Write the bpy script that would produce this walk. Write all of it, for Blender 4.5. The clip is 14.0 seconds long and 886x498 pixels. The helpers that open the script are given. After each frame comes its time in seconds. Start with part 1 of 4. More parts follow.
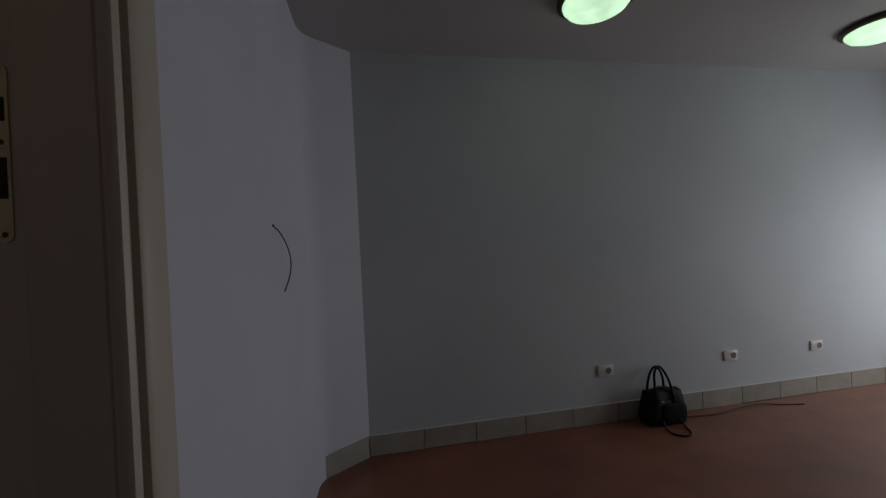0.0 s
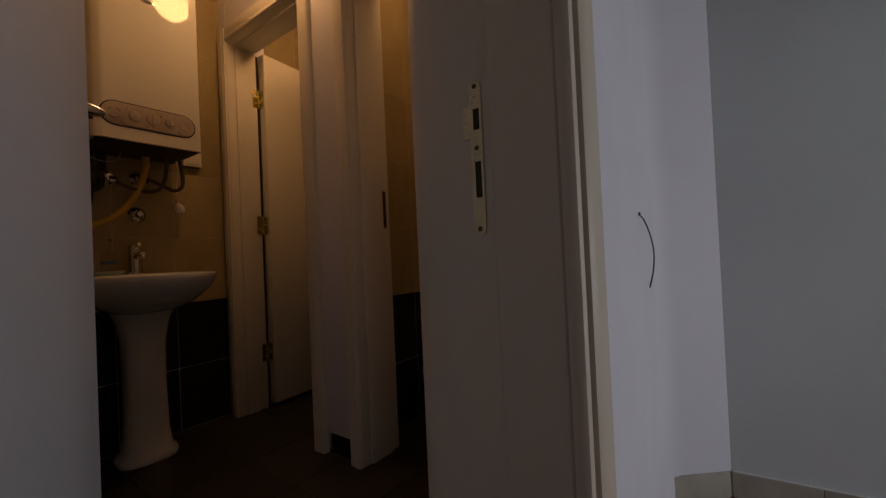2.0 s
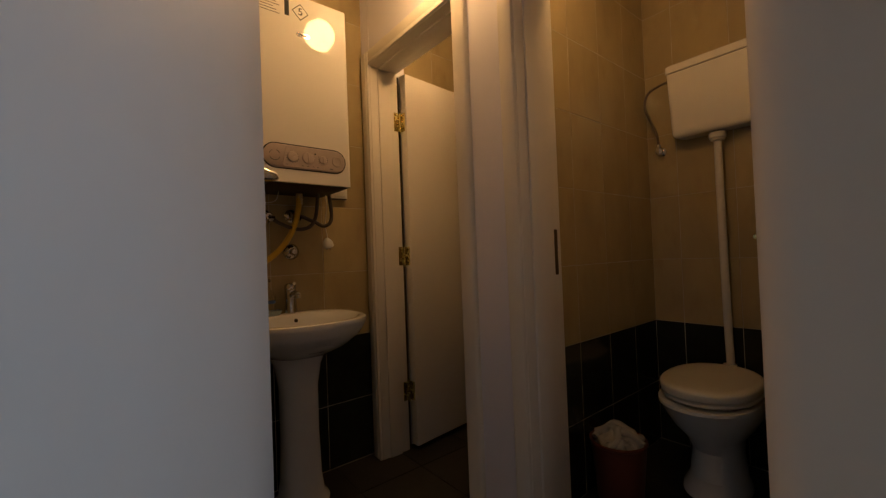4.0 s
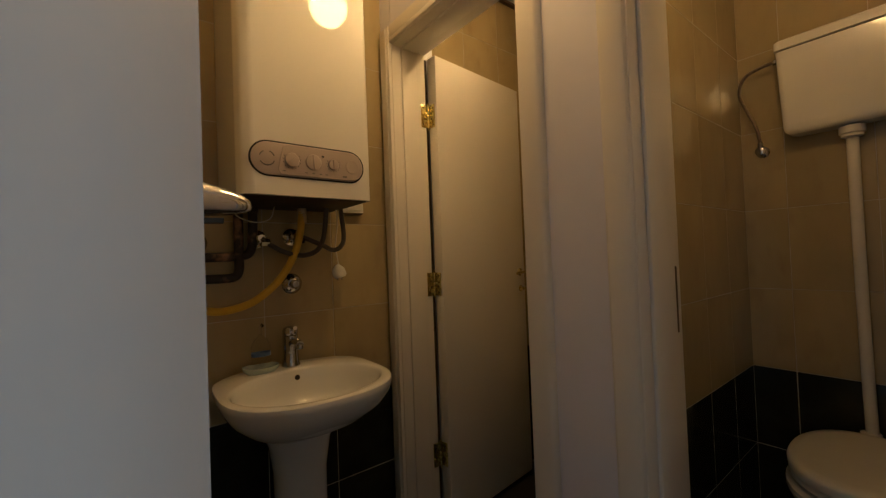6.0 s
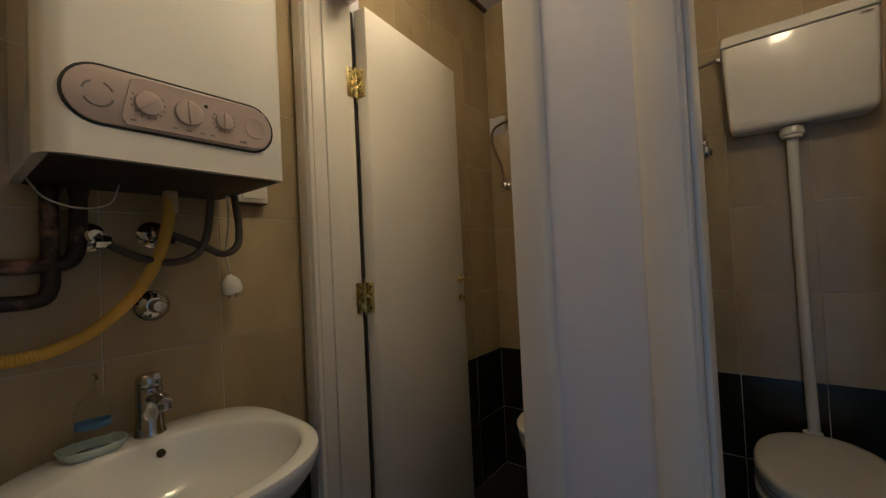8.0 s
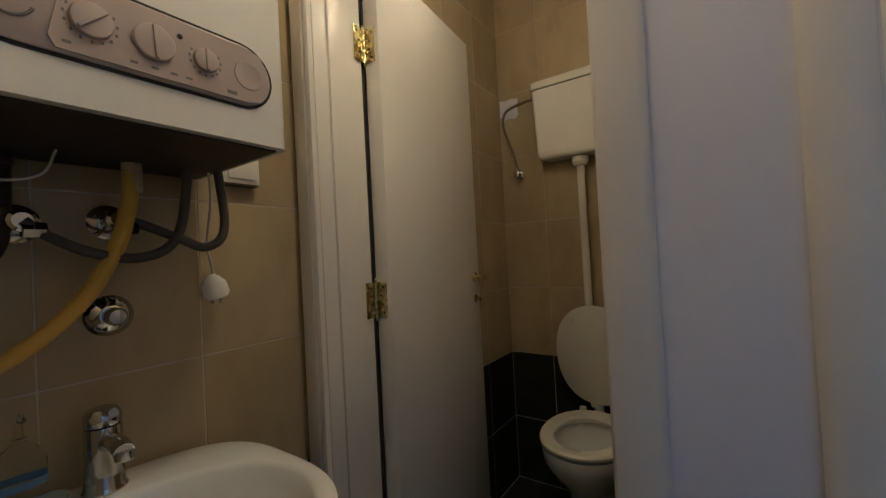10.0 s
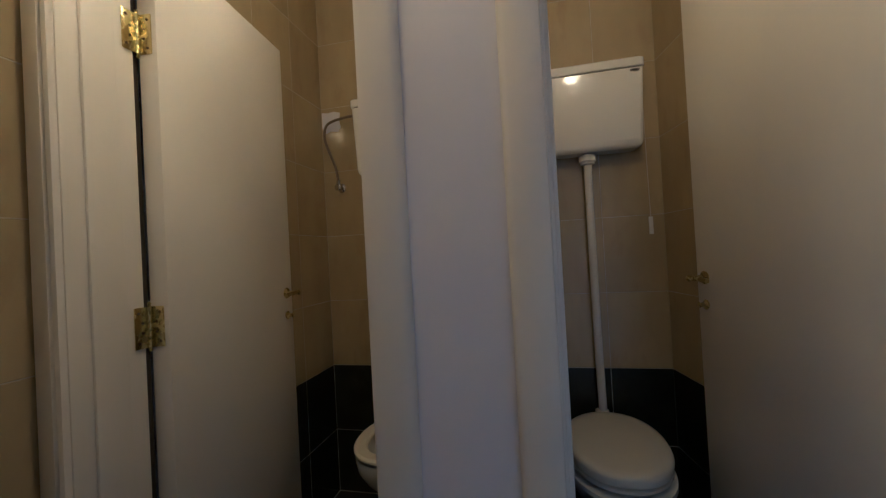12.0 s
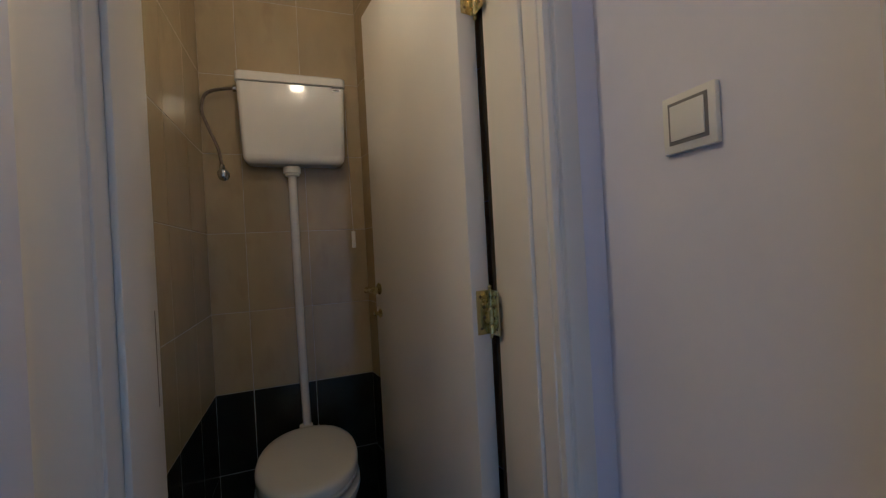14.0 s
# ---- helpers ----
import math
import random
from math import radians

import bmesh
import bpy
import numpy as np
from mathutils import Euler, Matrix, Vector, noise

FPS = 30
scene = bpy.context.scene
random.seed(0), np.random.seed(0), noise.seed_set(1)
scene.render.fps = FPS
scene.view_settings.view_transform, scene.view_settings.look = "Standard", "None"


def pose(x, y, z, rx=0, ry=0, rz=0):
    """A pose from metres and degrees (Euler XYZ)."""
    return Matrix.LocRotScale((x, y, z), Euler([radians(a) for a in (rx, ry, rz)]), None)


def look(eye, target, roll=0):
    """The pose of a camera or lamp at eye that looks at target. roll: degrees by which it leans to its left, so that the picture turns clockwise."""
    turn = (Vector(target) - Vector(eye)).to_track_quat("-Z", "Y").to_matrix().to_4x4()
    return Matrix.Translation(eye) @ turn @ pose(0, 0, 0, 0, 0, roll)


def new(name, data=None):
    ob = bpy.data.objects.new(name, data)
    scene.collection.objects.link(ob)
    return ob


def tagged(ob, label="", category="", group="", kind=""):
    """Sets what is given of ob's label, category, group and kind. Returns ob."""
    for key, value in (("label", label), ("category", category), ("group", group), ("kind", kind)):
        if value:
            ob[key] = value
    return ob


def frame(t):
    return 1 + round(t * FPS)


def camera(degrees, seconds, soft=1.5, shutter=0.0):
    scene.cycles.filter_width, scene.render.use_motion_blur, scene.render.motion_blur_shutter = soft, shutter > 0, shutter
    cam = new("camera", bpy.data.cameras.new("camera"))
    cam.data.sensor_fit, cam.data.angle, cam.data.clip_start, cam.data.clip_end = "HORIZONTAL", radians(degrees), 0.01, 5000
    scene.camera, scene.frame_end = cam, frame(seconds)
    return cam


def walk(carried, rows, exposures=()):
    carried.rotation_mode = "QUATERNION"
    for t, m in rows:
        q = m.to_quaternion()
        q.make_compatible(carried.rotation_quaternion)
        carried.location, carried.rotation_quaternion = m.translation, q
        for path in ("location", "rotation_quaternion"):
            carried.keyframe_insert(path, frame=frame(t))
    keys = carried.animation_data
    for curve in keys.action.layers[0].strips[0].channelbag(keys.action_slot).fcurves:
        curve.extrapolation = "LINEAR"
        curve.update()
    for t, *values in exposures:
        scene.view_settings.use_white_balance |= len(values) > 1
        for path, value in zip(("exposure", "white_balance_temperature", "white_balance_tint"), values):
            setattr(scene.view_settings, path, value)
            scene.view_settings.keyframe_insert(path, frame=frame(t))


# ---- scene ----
cam = camera(96.6, 14.0, soft=1.3)
PATH = [
    (0, (0.027, 0.242, 1.222), (0.202, 2.235, 1.223), -3.0),
    (0.5, (-0.072, 0.297, 1.247), (-0.39, 2.272, 1.258), -3.1),
    (1, (-0.132, 0.312, 1.243), (-0.822, 2.188, 1.257), -2.9),
    (1.5, (-0.171, 0.317, 1.247), (-1.149, 2.062, 1.27), -2.8),
    (2, (-0.213, 0.3, 1.237), (-1.394, 1.915, 1.262), -2.6),
    (2.5, (-0.327, 0.311, 1.24), (-1.68, 1.784, 1.266), -2.5),
    (3, (-0.477, 0.346, 1.344), (-1.928, 1.722, 1.374), -2.2),
    (3.5, (-0.545, 0.338, 1.432), (-2.063, 1.638, 1.462), -2.2),
    (3.7, (-0.556, 0.338, 1.434), (-2.093, 1.609, 1.464), -2.2),
    (5.8, (-0.973, 0.489, 1.564), (-2.553, 1.72, 1.602), -2.2),
    (6, (-1.015, 0.507, 1.564), (-2.588, 1.743, 1.604), -2.2),
    (6.5, (-1.096, 0.542, 1.57), (-2.532, 1.934, 1.613), -2.6),
    (7, (-1.17, 0.567, 1.575), (-2.45, 2.1, 1.611), -2.7),
    (7.5, (-1.258, 0.622, 1.582), (-2.491, 2.196, 1.624), -2.8),
    (8, (-1.356, 0.638, 1.568), (-2.577, 2.22, 1.613), -2.8),
    (8.2, (-1.41, 0.638, 1.575), (-2.63, 2.223, 1.603), -2.6),
    (10.3, (-1.578, 0.737, 1.565), (-2.704, 2.39, 1.597), -2.9),
    (10.5, (-1.563, 0.741, 1.576), (-2.657, 2.415, 1.606), -2.6),
    (11, (-1.531, 0.746, 1.586), (-2.457, 2.519, 1.615), -2.7),
    (11.5, (-1.496, 0.737, 1.582), (-2.211, 2.605, 1.612), -2.9),
    (12, (-1.454, 0.746, 1.589), (-1.904, 2.695, 1.613), -3.1),
    (12.5, (-1.391, 0.771, 1.598), (-1.557, 2.764, 1.612), -3.2),
    (13, (-1.31, 0.783, 1.602), (-1.214, 2.781, 1.613), -3.3),
    (13.5, (-1.247, 0.775, 1.597), (-0.849, 2.736, 1.607), -2.9),
    (14, (-1.185, 0.762, 1.597), (-0.513, 2.646, 1.597), -3.1),
]
EXPOSURES = [
    (0.0, -1.15, 7100, 12), (0.5, -0.75, 7100, 12), (1.0, -0.27, 7100, 12), (1.5, 0.0, 7100, 12), (2.0, 0.05, 7200, 13), (2.5, 0.28, 7400, 14), (3.0, 0.45, 7700, 14), (3.7, 0.78, 6750, 5),
    (5.8, 1.12, 6000, -9), (6.5, 1.27, 5250, -14), (7.5, 1.42, 4200, -14), (8.2, 1.47, 4040, -13), (10.3, 1.53, 3850, -11), (12.0, 1.55, 3850, -10), (14.0, 1.57, 3800, -8),
]
walk(cam, [(t, look(eye, target, roll)) for t, eye, target, roll in PATH], EXPOSURES)

# world and light ------------------------------------------------------------
world = bpy.data.worlds.new("sky")
scene.world = world
world.use_nodes = True
sky = world.node_tree.nodes.new("ShaderNodeTexSky")
sky.sky_type, sky.sun_disc = "NISHITA", False
sky.sun_elevation, sky.sun_rotation = radians(35), radians(200)
world.node_tree.links.new(sky.outputs[0], world.node_tree.nodes["Background"].inputs[0])
world.node_tree.nodes["Background"].inputs[1].default_value = 0.1

SKYLIGHT = 42.0
LAMP_MAIN, LAMP_STALL, LAMP_HALL = 20.5, 25.0, 2.0
WARM = (1.0, 0.53, 0.21)


def window_light(name, m, w, h, watts):
    data = bpy.data.lights.new(name, "AREA")
    data.shape, data.size, data.size_y, data.energy, data.color = "RECTANGLE", w, h, watts, (0.80, 0.90, 1.0)
    ob = new(name, data)
    ob.matrix_world = m
    return ob


# materials ------------------------------------------------------------------
def material(name, col, rough=0.5, metal=0.0, var=0.08, scale=6.0, bump=0.0, bscale=60.0, stain=0.0, stain_col=(0.2, 0.15, 0.1),
             per_object=0.0, coat=0.0, spec=0.5, emit=0.0, trans=0.0, alpha=1.0, stretch=(1, 1, 1), rvar=0.08, ior=1.45):
    mat = bpy.data.materials.new(name)
    mat.use_nodes = True
    nt = mat.node_tree
    n, l = nt.nodes, nt.links
    b = n["Principled BSDF"]
    b.inputs["Metallic"].default_value = metal
    b.inputs["Coat Weight"].default_value = coat
    b.inputs["Coat Roughness"].default_value = 0.03
    b.inputs["Transmission Weight"].default_value = trans
    b.inputs["IOR"].default_value = ior
    b.inputs["Specular IOR Level"].default_value = spec
    tc = n.new("ShaderNodeTexCoord")
    mp = n.new("ShaderNodeMapping")
    mp.inputs["Scale"].default_value = stretch
    l.new(tc.outputs["Object"], mp.inputs[0])
    big = n.new("ShaderNodeTexNoise")
    big.inputs["Scale"].default_value, big.inputs["Detail"].default_value = scale, 5.0
    l.new(mp.outputs[0], big.inputs[0])
    ramp = n.new("ShaderNodeMapRange")
    ramp.inputs["From Min"].default_value, ramp.inputs["From Max"].default_value = 0.25, 0.75
    ramp.inputs["To Min"].default_value, ramp.inputs["To Max"].default_value = 1 - var, 1 + var
    l.new(big.outputs[0], ramp.inputs[0])
    val = ramp.outputs[0]
    if per_object:
        info = n.new("ShaderNodeObjectInfo")
        r2 = n.new("ShaderNodeMapRange")
        r2.inputs["To Min"].default_value, r2.inputs["To Max"].default_value = 1 - per_object, 1 + per_object
        l.new(info.outputs["Random"], r2.inputs[0])
        mul = n.new("ShaderNodeMath")
        mul.operation = "MULTIPLY"
        l.new(val, mul.inputs[0])
        l.new(r2.outputs[0], mul.inputs[1])
        val = mul.outputs[0]
        # every piece gets its own cut of the pattern
        off = n.new("ShaderNodeVectorMath")
        off.operation = "MULTIPLY_ADD"
        off.inputs[1].default_value = (17.0, 9.0, 23.0)
        comb = n.new("ShaderNodeCombineXYZ")
        for i in range(3):
            l.new(info.outputs["Random"], comb.inputs[i])
        l.new(comb.outputs[0], off.inputs[0])
        l.new(tc.outputs["Object"], off.inputs[2])
        l.new(off.outputs[0], mp.inputs[0])
    mix = n.new("ShaderNodeMix")
    mix.data_type, mix.blend_type = "RGBA", "MULTIPLY"
    mix.inputs[0].default_value = 1.0
    mix.inputs[6].default_value = (*col, 1)
    l.new(val, mix.inputs[7])
    out = mix.outputs[2]
    if stain:
        sn = n.new("ShaderNodeTexNoise")
        sn.inputs["Scale"].default_value, sn.inputs["Detail"].default_value = scale * 2.3, 8.0
        l.new(mp.outputs[0], sn.inputs[0])
        sr = n.new("ShaderNodeMapRange")
        sr.inputs["From Min"].default_value, sr.inputs["From Max"].default_value = 0.56, 0.74
        sr.inputs["To Max"].default_value = stain
        l.new(sn.outputs[0], sr.inputs[0])
        m2 = n.new("ShaderNodeMix")
        m2.data_type = "RGBA"
        l.new(sr.outputs[0], m2.inputs[0])
        l.new(out, m2.inputs[6])
        m2.inputs[7].default_value = (*stain_col, 1)
        out = m2.outputs[2]
    l.new(out, b.inputs["Base Color"])
    fine = n.new("ShaderNodeTexNoise")
    fine.inputs["Scale"].default_value, fine.inputs["Detail"].default_value = bscale, 4.0
    l.new(mp.outputs[0], fine.inputs[0])
    rr = n.new("ShaderNodeMapRange")
    rr.inputs["To Min"].default_value, rr.inputs["To Max"].default_value = max(0.02, rough - rvar), min(1, rough + rvar)
    l.new(big.outputs[0], rr.inputs[0])
    l.new(rr.outputs[0], b.inputs["Roughness"])
    if bump:
        bp = n.new("ShaderNodeBump")
        bp.inputs["Strength"].default_value, bp.inputs["Distance"].default_value = bump, 0.004
        l.new(fine.outputs[0], bp.inputs["Height"])
        l.new(bp.outputs[0], b.inputs["Normal"])
    if emit:
        l.new(out, b.inputs["Emission Color"])
        b.inputs["Emission Strength"].default_value = emit
    return mat


M = {
    "plaster": material("plaster", (0.72, 0.71, 0.80), 0.7, var=0.04, scale=2.2, bump=0.06, bscale=35, stain=0.10, stain_col=(0.55, 0.54, 0.53)),
    "hall_plaster": material("hall_plaster", (0.60, 0.635, 0.66), 0.7, var=0.06, scale=1.4, bump=0.25, bscale=30, stain=0.12, stain_col=(0.45, 0.46, 0.46)),
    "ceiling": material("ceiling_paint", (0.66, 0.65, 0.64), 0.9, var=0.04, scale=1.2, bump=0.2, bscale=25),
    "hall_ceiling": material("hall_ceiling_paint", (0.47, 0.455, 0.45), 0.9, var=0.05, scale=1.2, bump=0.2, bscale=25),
    "trim_brown": material("brown_strip", (0.055, 0.032, 0.018), 0.5, var=0.2, scale=20),
    "joinery": material("joinery_paint", (0.745, 0.713, 0.67), 0.30, var=0.04, scale=3, bump=0.02, bscale=30, stain=0.04, stain_col=(0.55, 0.48, 0.4), stretch=(1, 1, 0.35), rvar=0.02),
    # cream made browner than the joinery: warm washroom light put into the colour
    "cream": material("cream_warm_light", (0.63, 0.55, 0.47), 0.42, var=0.05, scale=3, bump=0.14, bscale=45, stain=0.2, stain_col=(0.45, 0.37, 0.30), stretch=(1, 1, 0.35)),
    "tan": material("tan_tile", (0.415, 0.337, 0.188), 0.13, var=0.12, scale=7, bump=0.04, bscale=18, stain=0.38, stain_col=(0.30, 0.22, 0.12), per_object=0.05, rvar=0.05, stretch=(1, 1, 0.4)),
    "dark": material("dark_tile", (0.020, 0.022, 0.016), 0.14, var=0.3, scale=12, bump=0.05, per_object=0.2),
    "floor_tile": material("floor_tile", (0.024, 0.022, 0.020), 0.45, var=0.3, scale=11, bump=0.12, bscale=50, per_object=0.2, stain=0.2, stain_col=(0.05, 0.045, 0.04)),
    "grout": material("pale_grout", (0.47, 0.42, 0.32), 0.85, var=0.2, scale=14, bump=0.2),
    "floor_grout": material("floor_grout", (0.24, 0.22, 0.20), 0.9, var=0.3, scale=14, bump=0.2),
    "hall_floor": material("red_floor", (0.30, 0.115, 0.075), 0.34, var=0.30, scale=2.6, bump=0.10, bscale=22, stain=0.45, stain_col=(0.17, 0.085, 0.065), stretch=(0.8, 1.2, 1)),
    "skirting": material("skirting_tile", (0.40, 0.37, 0.32), 0.35, var=0.14, scale=9, bump=0.08, stain=0.25, stain_col=(0.25, 0.22, 0.18), per_object=0.1),
    "ceramic": material("sanitary_ceramic", (0.77, 0.775, 0.78), 0.07, var=0.02, scale=3, coat=0.4, rvar=0.02),
    "plastic": material("white_plastic", (0.78, 0.76, 0.70), 0.22, var=0.03, scale=5, rvar=0.04),
    "tank": material("tank_plastic", (0.78, 0.76, 0.70), 0.06, var=0.03, scale=5, rvar=0.02),
    "seat": material("seat_plastic", (0.76, 0.74, 0.68), 0.25, var=0.03, scale=5, rvar=0.04),
    "heater": material("enamelled_steel", (0.80, 0.79, 0.75), 0.03, var=0.015, scale=2, rvar=0.005, coat=0.5),
    "panel": material("pinkish_panel", (0.47, 0.395, 0.36), 0.35, var=0.03, scale=9),
    "panel_light": material("panel_knob", (0.50, 0.425, 0.388), 0.3, var=0.03, scale=9),
    "black": material("black_plastic", (0.012, 0.012, 0.012), 0.5, var=0.1),
    "bag": material("black_leather", (0.006, 0.006, 0.006), 0.6, var=0.3, scale=14, bump=0.4, bscale=90, spec=0.25),
    "heater_base": material("dark_steel", (0.045, 0.034, 0.025), 0.55, 0.4, var=0.3, scale=14),
    "pipe": material("painted_pipe", (0.024, 0.018, 0.014), 0.45, var=0.4, scale=9, stain=0.9, stain_col=(0.36, 0.19, 0.11), bump=0.15),
    "chrome": material("chrome", (0.58, 0.57, 0.56), 0.09, 1.0, var=0.08, scale=20),
    "steel": material("braided_steel", (0.20, 0.16, 0.125), 0.38, 1.0, var=0.3, scale=160, bump=0.5, bscale=300),
    "rubber": material("grey_rubber", (0.085, 0.075, 0.065), 0.55, var=0.2, scale=30),
    "yellow": material("yellow_hose", (0.62, 0.40, 0.04), 0.45, var=0.1, scale=20),
    "brass": material("brass", (0.62, 0.54, 0.25), 0.26, 1.0, var=0.15, scale=40),
    "screw": material("screw_dark", (0.10, 0.07, 0.04), 0.4, 0.8),
    # near-black for gaps and holes: the shade inside them is in the colour
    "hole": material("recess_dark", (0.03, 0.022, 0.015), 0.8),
    "strike": material("strike_brass", (0.68, 0.57, 0.35), 0.36, 0.55, var=0.12, scale=30, stain=0.6, stain_col=(0.28, 0.17, 0.09)),
    "glassy": material("clear_plastic", (0.93, 0.95, 0.95), 0.05, trans=1.0, var=0.0, ior=1.12),
    "liquid": material("pale_soap", (0.66, 0.76, 0.74), 0.2, trans=0.35, var=0.03),
    "label": material("blue_label", (0.10, 0.18, 0.36), 0.35),
    "red": material("terracotta_plastic", (0.17, 0.05, 0.032), 0.4, var=0.12),
    "rag": material("white_rag", (0.42, 0.40, 0.37), 0.9, var=0.15, scale=20, bump=0.5, bscale=140),
    "ink": material("print_grey", (0.20, 0.19, 0.18), 0.6),
    "print": material("print_black", (0.02, 0.02, 0.02), 0.6),
    "cable": material("dark_cable", (0.03, 0.028, 0.027), 0.5),
    "white_cord": material("white_cord", (0.62, 0.58, 0.50), 0.5),
    "lamp_main": material("globe_glow", WARM, 0.4, emit=LAMP_MAIN, var=0.0),
    "lamp_stall": material("stall_globe_glow", WARM, 0.4, emit=LAMP_STALL, var=0.0),
    "lamp_hall": material("dome_glow", (0.62, 1.0, 0.72), 0.3, emit=LAMP_HALL, var=0.25, scale=9),
    "rim": material("lamp_rim", (0.05, 0.04, 0.035), 0.4, 0.3),
    "leaf": material("leaf_paint", (0.50, 0.51, 0.57), 0.5, var=0.05, scale=2.5, bump=0.12, bscale=40, stain=0.12, stain_col=(0.42, 0.41, 0.42)),
    "frame_white": material("window_frame_paint", (0.7, 0.7, 0.7), 0.4),
}


# mesh helpers ---------------------------------------------------------------
def mesh_of(name, bm, mat, smooth=False):
    bmesh.ops.recalc_face_normals(bm, faces=bm.faces)
    me = bpy.data.meshes.new(name)
    bm.to_mesh(me)
    bm.free()
    me.materials.append(mat)
    if smooth:
        me.shade_smooth()
        me.set_sharp_from_angle(angle=radians(38))
    return me


def part(name, bm, mat, parent=None, label="", smooth=True):
    ob = new(name, mesh_of(name, bm, mat, smooth))
    if parent:
        ob.parent = parent
        base = Matrix.Identity(4)
        up = parent
        while up:
            base = up.matrix_basis @ base if up.parent is None else base
            up = up.parent
        ob.matrix_parent_inverse = base.inverted() if parent.parent is None else Matrix.Identity(4)
    if label:
        ob["label"] = label
    return ob


def thing(name, at, label, category, group="", kind=""):
    ob = new(name)
    ob.empty_display_size = 0.05
    ob.matrix_basis = Matrix.Translation(at)
    return tagged(ob, label, category, group, kind)


def struct(name, bm, mat, label, category, smooth=False):
    return tagged(part(name, bm, mat, None, "", smooth), label, category, kind="structure")


def add_box(bm, x0, x1, y0, y1, z0, z1, bevel=0.0, seg=2):
    vs = [bm.verts.new((x, y, z)) for x in (x0, x1) for y in (y0, y1) for z in (z0, z1)]
    fs = [bm.faces.new([vs[i] for i in f]) for f in ((0, 1, 3, 2), (4, 6, 7, 5), (0, 4, 5, 1), (2, 3, 7, 6), (0, 2, 6, 4), (1, 5, 7, 3))]
    if bevel:
        bmesh.ops.bevel(bm, geom=list({e for f in fs for e in f.edges}), offset=bevel, segments=seg, affect="EDGES", profile=0.5)
    return bm


def box(*a, bevel=0.0, seg=2):
    return add_box(bmesh.new(), *a, bevel=bevel, seg=seg)


def add_prism(bm, poly, z0, z1):
    lo = [bm.verts.new((x, y, z0)) for x, y in poly]
    hi = [bm.verts.new((x, y, z1)) for x, y in poly]
    n = len(poly)
    bm.faces.new(lo[::-1])
    bm.faces.new(hi)
    for i in range(n):
        bm.faces.new((lo[i], lo[(i + 1) % n], hi[(i + 1) % n], hi[i]))
    return bm


def prism(poly, z0, z1, bevel=0.0):
    bm = add_prism(bmesh.new(), poly, z0, z1)
    if bevel:
        up = [e for e in bm.edges if abs(e.verts[0].co.z - e.verts[1].co.z) > 0.5 * (z1 - z0)]
        bmesh.ops.bevel(bm, geom=up, offset=bevel, segments=3, affect="EDGES", profile=0.5)
    return bm


def loft(rings, bm=None, cap0=True, cap1=True):
    bm = bm or bmesh.new()
    rows = [[bm.verts.new(p) for p in r] for r in rings]
    n = len(rows[0])
    for a, b in zip(rows, rows[1:]):
        for i in range(n):
            bm.faces.new((a[i], a[(i + 1) % n], b[(i + 1) % n], b[i]))
    if cap0:
        bm.faces.new(rows[0][::-1])
    if cap1:
        bm.faces.new(rows[-1])
    return bm


def lathe(profile, m, seg=24, bm=None):
    """A turned shape: (radius, height) pairs round the local z axis of m."""
    rings = [[m @ Vector((r * math.cos(2 * math.pi * i / seg), r * math.sin(2 * math.pi * i / seg), z)) for i in range(seg)] for r, z in profile]
    return loft(rings, bm)


AXIS = {"x": pose(0, 0, 0, 0, 90, 0), "-x": pose(0, 0, 0, 0, -90, 0), "y": pose(0, 0, 0, -90, 0, 0), "-y": pose(0, 0, 0, 90, 0, 0), "z": Matrix.Identity(4), "-z": pose(0, 0, 0, 180, 0, 0)}


def at(p, axis="z"):
    return Matrix.Translation(p) @ AXIS[axis]


def smooth_path(points, steps=8):
    p = [Vector(q) for q in points]
    p = [2 * p[0] - p[1]] + p + [2 * p[-1] - p[-2]]
    out = []
    for a, b, c, d in zip(p, p[1:], p[2:], p[3:]):
        for i in range(steps):
            t = i / steps
            out.append(0.5 * (2 * b + (c - a) * t + (2 * a - 5 * b + 4 * c - d) * t * t + (3 * b - a - 3 * c + d) * t ** 3))
    return out + [p[-2]]


def tube(points, r, seg=10, steps=8, ribs=0.0, bm=None):
    pts = smooth_path(points, steps)
    rings, ref = [], None
    for i, p in enumerate(pts):
        d = (pts[min(i + 1, len(pts) - 1)] - pts[max(i - 1, 0)]).normalized()
        if ref is None:
            ref = d.orthogonal().normalized()
        ref = (ref - d * ref.dot(d)).normalized()
        side = d.cross(ref)
        rr = r * (1 + (ribs if i % 2 else -ribs))
        rings.append([p + rr * (ref * math.cos(2 * math.pi * k / seg) + side * math.sin(2 * math.pi * k / seg)) for k in range(seg)])
    return loft(rings, bm)


def ellipse(cx, cy, a, b, z, n=40, power=2.0, egg=0.0, tilt=0.0):
    """A ring in plan; power above 2 squares it, egg narrows its -y end."""
    out = []
    for i in range(n):
        t = 2 * math.pi * i / n
        c, s = math.cos(t), math.sin(t)
        x = a * math.copysign(abs(c) ** (2 / power), c)
        y = b * math.copysign(abs(s) ** (2 / power), s)
        x *= 1 + egg * y / b
        out.append(Vector((cx + x, cy + y, z + tilt * y)))
    return out


# the large structure --------------------------------------------------------
WC = 0.405            # floor of the washroom above the hall floor
TOP = 2.98            # washroom ceiling
HALL_TOP = 2.44
WEST, BACK = -2.4925, 2.6025
U, V = Vector((0.9957, 0.0932, 0)), Vector((-0.0932, 0.9957, 0))
CORNER = Vector((-0.263, 2.657, 0))


def hall(u, v, z=0.0):
    return CORNER + U * u + V * v + Vector((0, 0, z))


